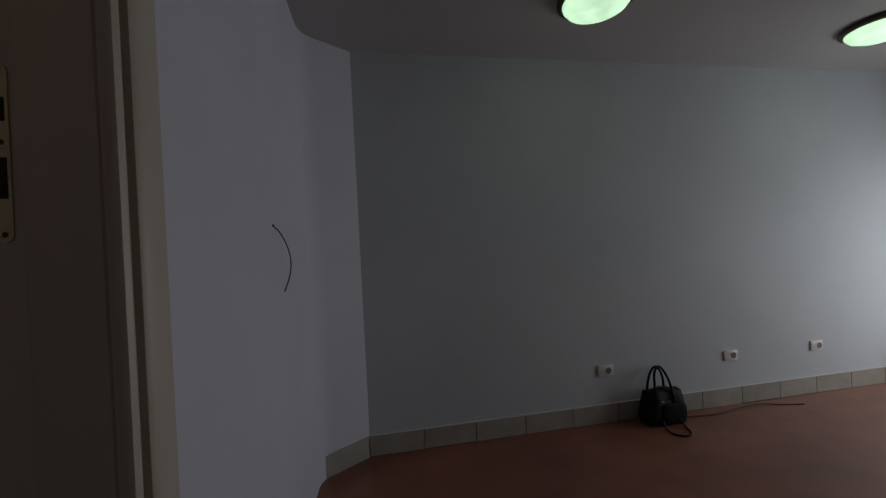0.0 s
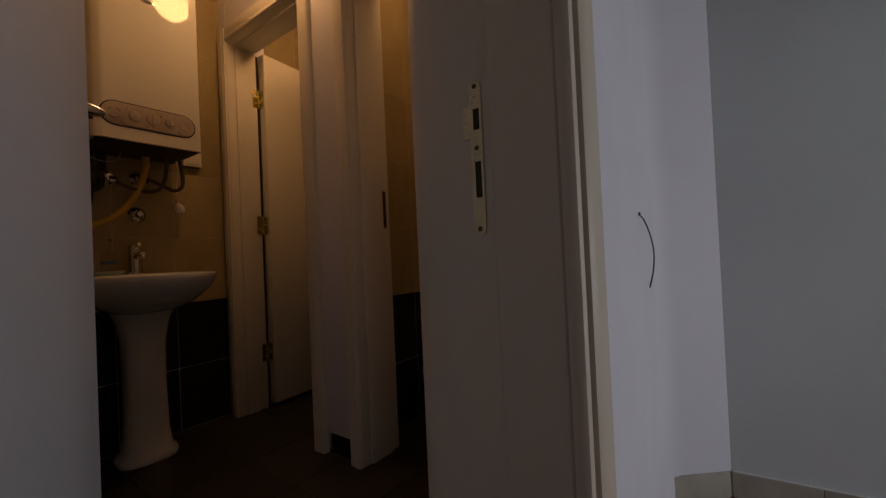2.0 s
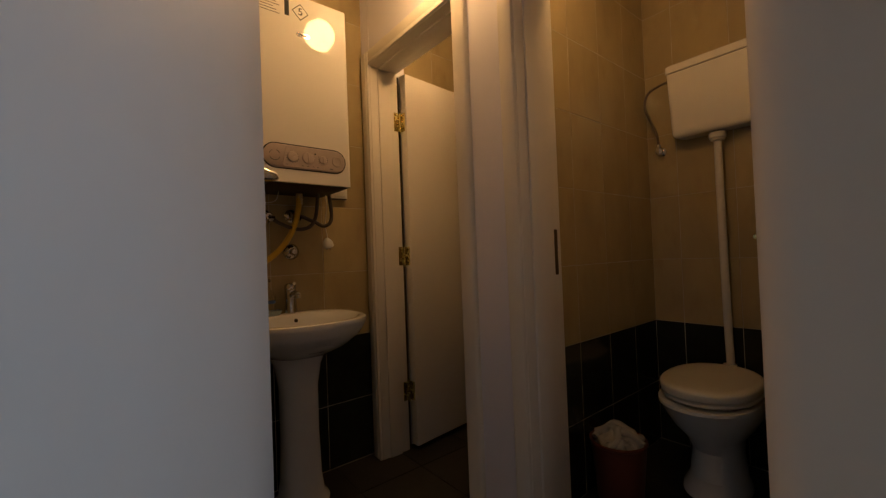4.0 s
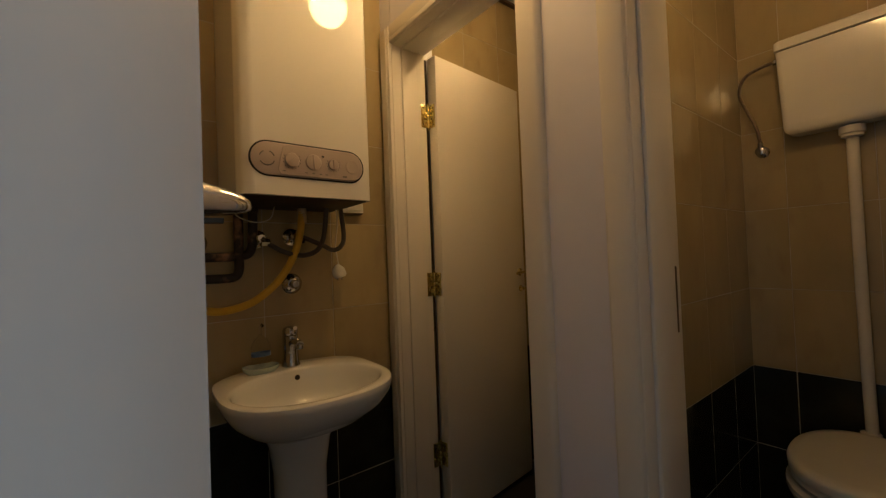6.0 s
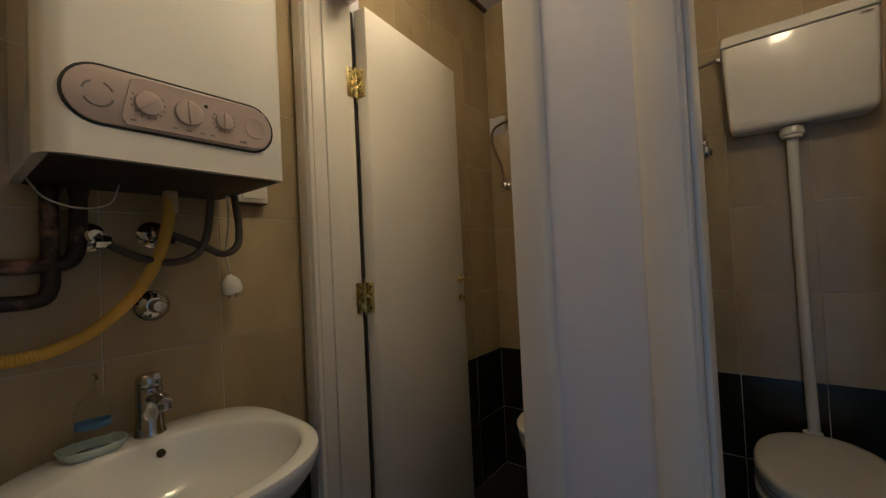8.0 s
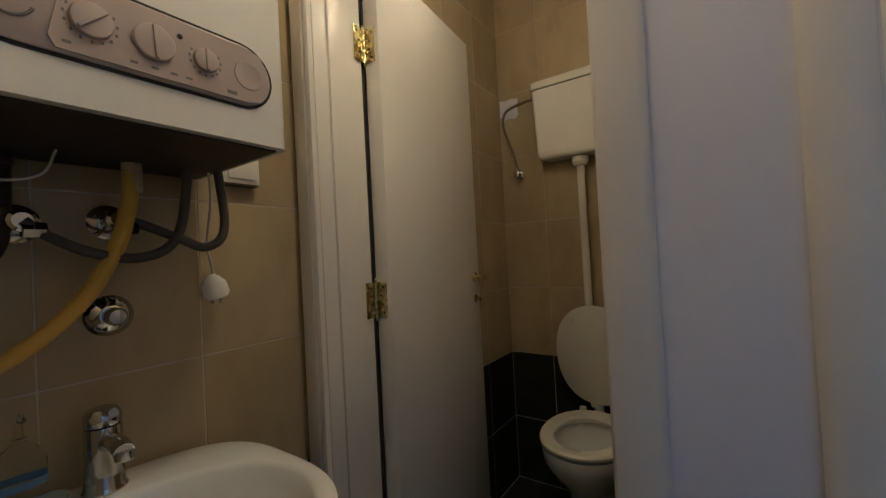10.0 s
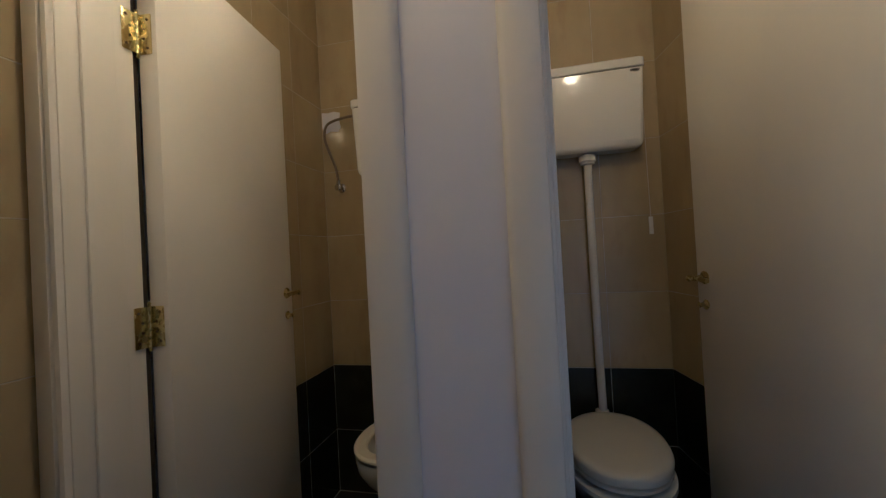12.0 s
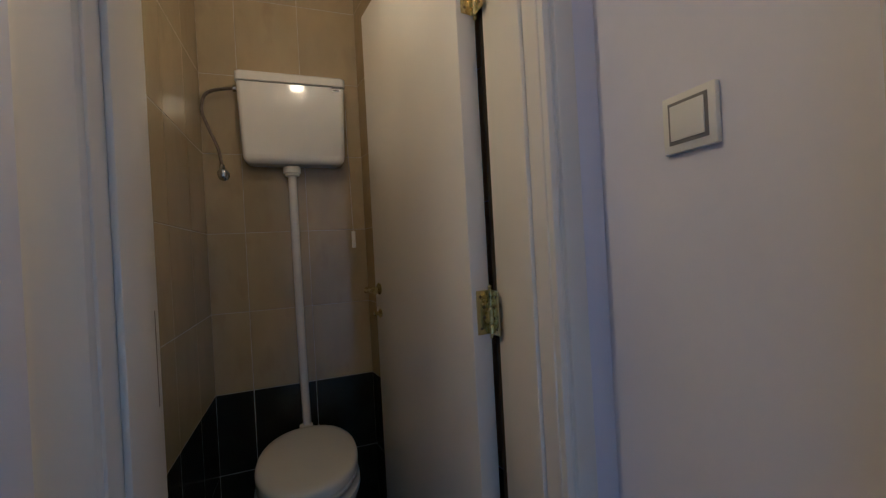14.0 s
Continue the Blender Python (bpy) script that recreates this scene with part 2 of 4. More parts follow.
def hall_prism(u0, u1, v0, v1, z0, z1):
    return prism([tuple(hall(u, v)[:2]) for u, v in ((u0, v0), (u1, v0), (u1, v1), (u0, v1))], z0, z1)


def west_x(y):
    return -0.392 - 0.0789 * (y - 0.95)


struct("floor_hall", prism([(west_x(-3.5) - 0.3, -3.5), (5.6, -3.5), (5.6, 3.6), (-0.75, 3.6), (-0.75, 0.95)], -0.12, 0.0), M["hall_floor"], "worn reddish-brown floor of the empty hall", "floor")
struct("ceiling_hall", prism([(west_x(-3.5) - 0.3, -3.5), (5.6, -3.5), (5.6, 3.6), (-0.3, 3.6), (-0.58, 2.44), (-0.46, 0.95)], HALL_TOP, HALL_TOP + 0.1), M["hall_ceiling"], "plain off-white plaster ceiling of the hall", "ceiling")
struct("wall_hall_back", hall_prism(0, 4.75, 0, 0.2, -0.1, HALL_TOP + 0.05), M["hall_plaster"], "bare pale grey plastered wall of the hall", "wall")
# east wall with its wide window, south wall
WINDOWS = ((-1.97, -0.27, 1.70),)
bm = hall_prism(4.55, 4.75, -6.2, 0, -0.1, 0.20)
for v0, v1, z0, z1 in ((-0.27, 0, 0.20, HALL_TOP + 0.05), (-1.97, -0.27, 1.70, HALL_TOP + 0.05), (-6.2, -1.97, 0.20, HALL_TOP + 0.05)):
    add_prism(bm, [tuple(hall(u, v)[:2]) for u, v in ((4.55, v0), (4.75, v0), (4.75, v1), (4.55, v1))], z0, z1)
struct("wall_hall_east", bm, M["hall_plaster"], "plain pale wall with a wide window opening", "wall")
struct("wall_hall_south", hall_prism(-1.5, 4.75, -6.4, -6.2, -0.1, HALL_TOP + 0.05), M["hall_plaster"], "plain pale wall closing the hall", "wall")
FACING = Matrix(((0, 0, 1, 0), (1, 0, 0, 0), (0, 1, 0, 0), (0, 0, 0, 1)))
for i, (v0, v1, head) in enumerate(WINDOWS):
    win = tagged(new("window_%d" % (i + 1)), "wide white-framed window in the end wall of the hall", "window", kind="structure")
    for v in (v0, (v0 + v1) / 2 - 0.025, v1 - 0.05):
        part("mullion", hall_prism(4.6, 4.66, v, v + 0.05, 0.20, head), M["frame_white"], win, smooth=False)
    for z, h in ((0.20, 0.06), (1.04, 0.18), (head - 0.06, 0.06)):
        part("rail", hall_prism(4.605, 4.655, v0 + 0.05, v1 - 0.05, z, z + h), M["frame_white"], win, smooth=False)
for (v0, v1, z0, z1), watts in (((-1.92, -0.32, 0.26, 1.04), SKYLIGHT * 0.62), ((-1.92, -0.32, 1.22, 1.64), SKYLIGHT * 0.38)):
    window_light("window_skylight", Matrix.Translation(hall(4.54, (v0 + v1) / 2, (z0 + z1) / 2)) @ FACING, v1 - v0, z1 - z0, watts)

K = (-0.51, 2.445)
# the wall turns softly into its splayed end
A_, B_ = (Vector((-0.392, 0.945)) - Vector(K)).normalized() * 0.09, (Vector((-0.263, 2.657)) - Vector(K)).normalized() * 0.09
ROUNDED = [tuple(Vector(K) + A_ * (1 - i / 6) ** 2 + B_ * (i / 6) ** 2) for i in range(7)]
struct("wall_hall_west", prism([(-0.638, 0.945), (-0.392, 0.945), *ROUNDED, (-0.263, 2.657), (-0.285, 2.80), (-0.905, 2.80), (-0.905, 2.608), (-0.735, 1.56), (-0.638, 1.56)], -0.1, TOP), M["plaster"],
       "thick white plastered wall between hall and washroom", "wall", smooth=True)
struct("wall_hall_west_2", prism([(-0.66, -0.06), (-0.66, -0.45), (-0.66, -3.5), (west_x(-3.5), -3.5), (west_x(-0.06), -0.06)], -0.1, TOP), M["plaster"], "white plastered wall beside the washroom doorway", "wall")
struct("wall_lintel", prism([(-0.66, -0.06), (west_x(-0.06), -0.06), (-0.392, 0.945), (-0.66, 0.945)], 2.475, TOP), M["plaster"], "white plaster above the washroom doorway", "wall")

struct("floor_washroom", prism([(-2.65, 0.36), (-1.53, 0.36), (-1.53, -0.45), (-0.36, -0.45), (-0.36, 0.945), (-0.66, 0.945), (-0.66, 1.56), (-0.735, 1.56), (-0.905, 2.75), (-2.65, 2.75)], 0.0, WC - 0.010), M["floor_grout"],
       "washroom floor of dark square tiles", "floor")
struct("doorstep", prism([(-0.36, -0.02), (-0.04, -0.02), (-0.08, 0.86), (-0.36, 0.86)], 0.0, 0.20, bevel=0.006), M["floor_tile"], "dark tiled step up to the washroom doorway", "step")
struct("ceiling_washroom", box(-2.65, -0.3, -0.5, 2.8, TOP, TOP + 0.1), M["ceiling"], "off-white washroom ceiling", "ceiling")
wall_w = struct("wall_west", box(-2.65, WEST, 0.36, 2.75, 0.0, TOP), M["grout"], "tiled wall, tan above and black below", "wall")
wall_b = struct("wall_back", box(WEST, -0.905, BACK, 2.75, 0.0, TOP), M["grout"], "tiled back wall of the two toilet stalls", "wall")
wall_p = struct("wall_partition", box(-1.6425, -1.5475, 1.50, BACK, 0.0, TOP), M["grout"], "tiled partition between the two toilet stalls", "wall")
wall_s = struct("wall_south", prism([(-1.43, 0.505), (WEST, 0.505), (WEST, 0.38), (-1.53, 0.38), (-1.53, -0.35), (-1.43, -0.35)], 0.0, TOP, bevel=0.004), M["plaster"], "plain white painted wall around the basin corner", "wall")
struct("wall_south_end", box(-1.53, -0.66, -0.45, -0.35, 0.0, TOP), M["plaster"], "plain white wall closing the washroom passage", "wall")

# front of the stalls: strips, pillar and lintels
FRONT = 1.368
struct("wall_stall_front", box(WEST, -2.413, FRONT, 1.52, WC - 0.01, TOP), M["plaster"], "narrow white painted wall strip", "wall")
bm = box(-1.715, -1.44, FRONT, 1.50, WC + 0.09, TOP)
add_box(bm, -1.70, -1.46, FRONT + 0.025, 1.50, WC - 0.01, WC + 0.09)
# added block behind the hinge gap, keeps the stall lamp's light out of it
struct("wall_gap_blocker", box(WEST, -2.432, 1.5205, 1.60, WC - 0.01, TOP), M["plaster"], "added wall return keeping stall light out of the hinge gap", "wall")
struct("wall_pillar", bm, M["plaster"], "white painted pillar between the two stall doors", "wall")
struct("wall_stall_corner", box(-0.757, -0.60, FRONT + 0.001, 1.576, WC - 0.01, TOP), M["plaster"], "narrow white painted wall strip", "wall")
struct("wall_lintel_2", box(-2.408, -1.715, FRONT, 1.50, 2.47, TOP), M["plaster"], "white painted wall above a stall door", "wall")
struct("wall_lintel_3", box(-1.44, -0.62, FRONT, 1.50, 2.47, TOP), M["plaster"], "white painted wall above a stall door", "wall")
struct("trim_pillar_foot", box(-1.645, -1.505, FRONT + 0.012, FRONT + 0.024, WC, WC + 0.088), M["dark"], "black tile at the foot of the pillar", "trim")


# door frames
def stall_frame(name, xl, xr, back, casing_l, casing_r, plain=0):
    """Lining, stops and moulded casing round a stall doorway."""
    fr = tagged(new(name), "cream-painted wooden door frame with moulded casing", "door frame", kind="structure")
    head = 2.445
    for s, x, w in ((-1, xl, casing_l), (1, xr, casing_r)):
        a, b = sorted((x, x + s * 0.022))
        part("lining", box(a, b, 1.358, back, WC, head + 0.02, bevel=0.002), M["joinery"], fr)
        a, b = sorted((x - s * 0.010, x))
        part("stop", box(a, b, 1.40, back - 0.05, WC, head, bevel=0.003), M["joinery"], fr)
        # casing: flat board, rounded inner bead
        prof = [(0.004, 1.352), (0.006, 1.346), (0.016, 1.344), (0.022, 1.350), (0.026, 1.350), (0.030, 1.345), (w - 0.010, 1.347), (w, 1.353), (w, 1.374), (0.004, 1.374)]
        if s == plain:
            prof = [(0.004, 1.358), (0.005, 1.352), (0.007, 1.347), (0.016, 1.345), (w - 0.012, 1.347), (w - 0.004, 1.351), (w, 1.358), (w, 1.374), (0.004, 1.374)]
        part("casing", prism([(x + s * p, q) for p, q in prof], WC, head + 0.075), M["joinery"], fr)
    part("head_lining", box(xl, xr, 1.358, back, head, head + 0.022, bevel=0.002), M["joinery"], fr)
    part("head_stop", box(xl + 0.012, xr - 0.012, 1.40, back - 0.05, head - 0.010, head, bevel=0.002), M["joinery"], fr)
    bm = box(xl, xr, 1.345, 1.374, head + 0.004, head + 0.024, bevel=0.004)
    add_box(bm, xl, xr, 1.348, 1.374, head + 0.026, head + 0.077, bevel=0.004)
    part("head_casing", bm, M["joinery"], fr)
    return fr


frame_a = stall_frame("door_frame_1", -2.39, -1.729, 1.522, 0.085, 0.076, 1)
frame_r = stall_frame("door_frame_2", -1.422, -0.775, 1.565, 0.070, 0.075, -1)
# dark strips that paint the shade of the hinge gaps, and the latch plate
part("gap_shade", box(-2.420, -2.396, 1.5235, 1.5375, WC, 2.43), M["hole"], frame_a, "dark strip painting the shade of the hinge gap", smooth=False)
part("gap_shade", box(-0.7735, -0.7575, 1.566, 1.5845, WC, 2.43), M["hole"], frame_r, "dark strip painting the shade of the hinge gap", smooth=False)
part("latch_plate", box(-1.4225, -1.4205, 1.527, 1.545, 1.36, 1.52, bevel=0.0008), M["screw"], frame_r, "dark metal latch plate")

# doorway frame, its cream browned to carry the washroom's warm light
entry = tagged(new("door_frame_3"), "cream-painted wooden frame of the washroom doorway", "door frame", kind="structure")
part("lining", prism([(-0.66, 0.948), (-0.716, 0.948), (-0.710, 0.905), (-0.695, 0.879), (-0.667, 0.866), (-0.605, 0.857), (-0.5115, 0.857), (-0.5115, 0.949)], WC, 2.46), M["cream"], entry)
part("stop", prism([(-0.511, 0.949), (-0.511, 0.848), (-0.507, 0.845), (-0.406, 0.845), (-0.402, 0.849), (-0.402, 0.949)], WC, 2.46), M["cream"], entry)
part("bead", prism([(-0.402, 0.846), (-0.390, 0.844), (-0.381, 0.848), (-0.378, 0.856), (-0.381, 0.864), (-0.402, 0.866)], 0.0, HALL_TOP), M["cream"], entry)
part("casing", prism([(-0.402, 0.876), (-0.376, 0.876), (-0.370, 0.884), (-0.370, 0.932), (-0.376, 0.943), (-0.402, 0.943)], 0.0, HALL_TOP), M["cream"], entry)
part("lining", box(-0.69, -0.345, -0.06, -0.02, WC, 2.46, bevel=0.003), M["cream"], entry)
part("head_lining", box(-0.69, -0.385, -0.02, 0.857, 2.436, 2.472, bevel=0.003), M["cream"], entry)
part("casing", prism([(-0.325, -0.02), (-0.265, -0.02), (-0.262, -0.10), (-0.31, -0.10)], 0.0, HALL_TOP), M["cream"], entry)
bm = bmesh.new()
n = 10
outline = [(-0.011 * math.cos(math.pi * i / n), 1.5075 + 0.012 * math.sin(math.pi * i / n)) for i in range(n + 1)]
outline += [(0.011 * math.cos(math.pi * i / n), 1.2755 - 0.012 * math.sin(math.pi * i / n)) for i in range(n + 1)]
rings = [[Vector((-0.541 + x, y, z)) for x, z in outline] for y in (0.8568, 0.8552, 0.8546)]
loft(rings, bm)
add_box(bm, -0.566, -0.552, 0.8548, 0.8566, 1.424, 1.478, bevel=0.0006)
strike = part("strike_plate", bm, M["strike"], entry, "pale brass strike plate", smooth=False)
for z0, z1 in ((1.437, 1.471), (1.326, 1.385)):
    part("slot", box(-0.5455, -0.5345, 0.8540, 0.8545, z0, z1), M["hole"], strike, smooth=False)
for z in (1.508, 1.407, 1.275):
    part("screw", lathe([(0.004, 0), (0.0042, 0.0008), (0.0025, 0.0014), (0.001, 0.001)], at((-0.541, 0.8546, z), "-y"), 10), M["screw"], strike)


# stall doors ----------------------------------------------------------------
def hinge(parent, m, s, leaf):
    """Wings on the lining (along -y) and on the hinge edge of the leaf (along s * x, turned by leaf)."""
    bm = bmesh.new()
    a, b = sorted((-0.001 * s, 0.0022 * s))
    add_box(bm, a, b, -0.036, -0.002, -0.05, 0.05, bevel=0.001)
    wing = bmesh.new()
    a, b = sorted((0.002 * s, 0.036 * s))
    add_box(wing, a, b, 0.0055, 0.0088, -0.05, 0.05, bevel=0.001)
    bmesh.ops.transform(bm, matrix=m, verts=bm.verts)
    bmesh.ops.transform(wing, matrix=m @ leaf, verts=wing.verts)
    h = part("hinge", bm, M["brass"], parent, "ornate brass butt hinge")
    part("wing", wing, M["brass"], h)
    bm = bmesh.new()
    lathe([(0.002, -0.062), (0.005, -0.058), (0.003, -0.052), (0.0062, -0.050), (0.0062, -0.031), (0.0056, -0.030), (0.0062, -0.029), (0.0062, -0.011), (0.0056, -0.010), (0.0062, -0.009),
           (0.0062, 0.010), (0.0056, 0.011), (0.0062, 0.012), (0.0062, 0.030), (0.0056, 0.031), (0.0062, 0.032), (0.0062, 0.050), (0.003, 0.052), (0.005, 0.058), (0.002, 0.062)], m @ Matrix.Translation((s * 0.002, 0.001, 0)), 12, bm)
    part("hinge_pin", bm, M["brass"], h)
    head = [(0.0035, 0), (0.0037, 0.0008), (0.002, 0.0014), (0.001, 0.001)]
    for z in (-0.036, -0.012, 0.012, 0.036):
        d = 0.026 if abs(z) > 0.02 else 0.017
        part("screw", lathe(head, m @ Matrix.Translation((s * 0.0022, -d, z)) @ AXIS["x" if s > 0 else "-x"], 8), M["screw"], h)
        part("screw", lathe(head, m @ leaf @ Matrix.Translation((s * d, 0.0055, z)) @ AXIS["-y"], 8), M["screw"], h)
    return h


def stall_door(name, hx, hy, turn, s, length, top, label):
    """A flush door on three brass hinges, standing inside the stall; s is the side of its seen face along x."""
    door = thing(name, (hx, hy, WC), label, "door", "stall doors")
    turned = pose(0, 0, 0, 0, 0, turn)
    m = Matrix.Translation((hx, hy, 0)) @ turned
    bm = bmesh.new()
    a, b = sorted((s * -0.003, s * 0.048))
    add_box(bm, a, b, 0.009, length, 0.432, top, bevel=0.0025)
    bmesh.ops.transform(bm, matrix=m, verts=bm.verts)
    part("leaf", bm, M["joinery"], door)
    for z in (0.722, 1.448, 2.176):
        hinge(door, Matrix.Translation((hx, hy, z)), s, turned)
    for side in (s, -s):
        off = s * 0.048 if side == s else s * -0.003
        ax = AXIS["x" if side > 0 else "-x"]
        y = length - 0.042
        base = m @ Matrix.Translation((off, y, 1.470))
        h = part("handle", lathe([(0.020, 0), (0.021, 0.003), (0.017, 0.007), (0.009, 0.010), (0.008, 0.034), (0.010, 0.040), (0.010, 0.052), (0.006, 0.056)], base @ ax, 18), M["brass"], door, "small brass lever handle")
        pts = [base @ Vector((side * 0.046, dy, dz)) for dy, dz in ((0.0, 0), (-0.03, 0.001), (-0.06, -0.001), (-0.085, -0.003))]
        part("lever", tube(pts, 0.0075, 10, 5), M["brass"], h)
        part("escutcheon", lathe([(0.015, 0), (0.016, 0.003), (0.012, 0.006), (0.008, 0.009), (0.007, 0.018), (0.009, 0.022), (0.004, 0.026)], m @ Matrix.Translation((off, y, 1.385)) @ ax, 16), M["brass"], door, "round brass lock knob")
    a, b = sorted((s * 0.014, s * 0.032))
    bm = box(a, b, length - 0.001, length + 0.0015, 1.32, 1.54, bevel=0.0006)
    bmesh.ops.transform(bm, matrix=m, verts=bm.verts)
    part("lock_plate", bm, M["strike"], door)
    return door


stall_door("stall_door", -2.388, 1.530, 5.6, 1, 0.605, 2.434, "cream-painted flush wooden stall door standing wide open")
stall_door("stall_door", -0.785, 1.575, 10.3, -1, 0.625, 2.444, "cream-painted flush wooden stall door opened inwards")


def entrance_door():
    tip, pin = Vector((-1.363, 0.551, 0)), Vector((-0.672, 0.0, 0))
    d = thing("entrance_door", (pin.x, pin.y, WC), "pale grey-white flush door standing half open into the washroom", "door")
    turn = math.degrees(math.atan2(tip.y - pin.y, tip.x - pin.x))
    m = Matrix.Translation(pin) @ pose(0, 0, 0, 0, 0, turn)
    length = (tip - pin).length
    bm = box(0.0, length - 0.0012, 0.0, 0.040, WC + 0.012, 2.428, bevel=0.0025)
    bmesh.ops.transform(bm, matrix=m, verts=bm.verts)
    part("leaf", bm, M["leaf"], d)
    bm = box(length - 0.001, length, 0.001, 0.039, WC + 0.014, 2.426, bevel=0.0004)
    bmesh.ops.transform(bm, matrix=m, verts=bm.verts)
    part("edge_band", bm, M["leaf"], d)


entrance_door()


# water heater ---------------------------------------------------------------
def capsule(y0, y1, zc, h, x, n=14):
    r = h / 2
    out = [Vector((x, y0 + r - r * math.sin(math.pi * i / n), zc + r * math.cos(math.pi * i / n))) for i in range(n + 1)]
    return out + [Vector((x, y1 - r + r * math.sin(math.pi * i / n), zc - r * math.cos(math.pi * i / n))) for i in range(n + 1)]


def water_heater():
    ht = thing("gas_water_heater", (-2.33, 0.927, 1.756), "white enamelled gas water heater hung on the tiled wall", "water heater")
    X, y0, y1, z0, z1 = -2.166, 0.731, 1.123, 1.756, 2.522
    body = prism([(-2.488, y0), (X - 0.035, y0), (X - 0.012, y0 + 0.010), (X, y0 + 0.034), (X, y1 - 0.008), (X - 0.008, y1), (-2.488, y1)], z0, z1, bevel=0.006)
    body = part("casing", body, M["heater"], ht)
    for f in body.data.polygons:
        f.use_smooth = f.area < 0.03
    # flat underside, much darker than the white casing
    part("underside", box(-2.478, X - 0.016, y0 + 0.016, y1 - 0.012, z0 - 0.003, z0 + 0.002, bevel=0.001), M["heater_base"], ht, "dark steel underside")
    zc = 1.857
    part("panel_groove", loft([capsule(0.756, 1.097, zc, 0.101, X + d) for d in (-0.002, 0.0012)]), M["black"], ht)
    panel = part("control_panel", loft([capsule(0.7605, 1.0925, zc, 0.092, X + 0.0012), capsule(0.7605, 1.0925, zc, 0.092, X + 0.0030), capsule(0.763, 1.090, zc, 0.087, X + 0.0042)]), M["panel"], ht, "pinkish-grey oval control panel")
    raised = [Vector((X + 0.0043, y, z)) for y, z in ((0.838, zc - 0.042), (1.05, zc - 0.042), (1.075, zc - 0.036), (1.086, zc - 0.012), (1.086, zc + 0.012), (1.075, zc + 0.036), (1.05, zc + 0.042), (0.858, zc + 0.042), (0.845, zc + 0.036), (0.832, zc - 0.030))]
    part("raised_panel", loft([raised, [p + Vector((0.003, 0, 0)) for p in raised]]), M["panel"], panel)
    for y, r in ((0.869, 0.0205), (0.931, 0.0235), (0.993, 0.0165)):
        k = part("knob", lathe([(r, 0), (r, 0.0035), (r * 0.94, 0.0055), (r * 0.86, 0.006)], at((X + 0.0075, y, zc), "x"), 28), M["panel_light"], panel)
        bm = box(-0.002, 0.002, -0.0022, 0.0022, -r * 0.9, r * 0.9, bevel=0.0008)
        bmesh.ops.transform(bm, matrix=Matrix.Translation((X + 0.0145, y, zc)) @ pose(0, 0, 0, {0.869: -45, 0.931: 4, 0.993: 2}[y], 0, 0), verts=bm.verts)
        part("grip", bm, M["panel_light"], panel)
        if r != 0.0235:
            for i in range(11):
                a = radians(60 + i * 24)
                d = r + 0.004
                part("tick", box(X + 0.0073, X + 0.0079, y - 0.0012 + d * math.sin(a), y + 0.0012 + d * math.sin(a), zc - 0.0016 + d * math.cos(a), zc + 0.0016 + d * math.cos(a)), M["ink"], panel, smooth=False)
        for dy in (-0.010, 0.0, 0.010)[: 3 if r == 0.0235 else 1]:
            part("marking", box(X + 0.0073, X + 0.0078, y + dy * 2.2 - 0.004, y + dy * 2.2 + 0.004, zc - 0.034, zc - 0.031), M["ink"], panel, smooth=False)
    part("pilot_lamp", lathe([(0.0035, 0), (0.0035, 0.001), (0.001, 0.0015)], at((X + 0.0073, 0.961, zc + 0.021), "x"), 10), M["print"], panel)
    part("marking", box(X + 0.0073, X + 0.0078, 1.022, 1.036, zc - 0.036, zc - 0.031), M["ink"], panel, smooth=False)
    part("button_dish", lathe([(0.022, 0), (0.0215, 0.0014), (0.0195, 0.0016), (0.017, 0.0008), (0.004, 0.0005)], at((X + 0.0072, 1.055, zc), "x"), 28), M["panel"], panel)
    for a0, a1 in ((20, 75), (110, 250), (285, 340)):
        pts = [(X + 0.0046, 0.803 + 0.020 * math.sin(radians(a)), zc + 0.020 * math.cos(radians(a))) for a in range(a0, a1, 12)]
        part("ring_mark", tube(pts, 0.0017, 6, 3), M["ink"], panel)
    # badge, sticker and fine print high on the front
    part("badge", loft([capsule(0.902, 0.957, 2.362, 0.020, X + d) for d in (0.0, 0.0015)]), M["chrome"], ht, "small chrome badge")
    part("badge_bar", box(X + 0.0015, X + 0.002, 0.915, 0.945, 2.359, 2.365), M["print"], ht, smooth=False)
    dia = [Vector((X + 0.0004, 0.921 + a, 2.455 + b)) for a, b in ((0.034, 0), (0, 0.034), (-0.034, 0), (0, -0.034))]
    st = part("sticker", loft([dia, [p + Vector((0.0008, 0, 0)) for p in dia]]), M["print"], ht, "diamond sticker with a 5", smooth=False)
    dia = [Vector((X + 0.0013, 0.921 + a, 2.455 + b)) for a, b in ((0.030, 0), (0, 0.030), (-0.030, 0), (0, -0.030))]
    part("sticker_face", loft([dia, [p + Vector((0.0003, 0, 0)) for p in dia]]), M["heater"], st, smooth=False)
    cu = bpy.data.curves.new("digit", "FONT")
    cu.body, cu.size, cu.extrude, cu.align_x, cu.align_y = "5", 0.042, 0.0003, "CENTER", "CENTER"
    tmp = bpy.data.objects.new("digit", cu)
    scene.collection.objects.link(tmp)
    bpy.context.view_layer.update()
    me = bpy.data.meshes.new_from_object(tmp.evaluated_get(bpy.context.evaluated_depsgraph_get()))
    bpy.data.objects.remove(tmp)
    me.materials.clear()
    me.materials.append(M["print"])
    me.transform(Matrix.Translation((X + 0.0019, 0.921, 2.455)) @ Matrix(((0, 0, 1, 0), (1, 0, 0, 0), (0, 1, 0, 0), (0, 0, 0, 1))))
    dg = new("digit", me)
    dg.parent = st
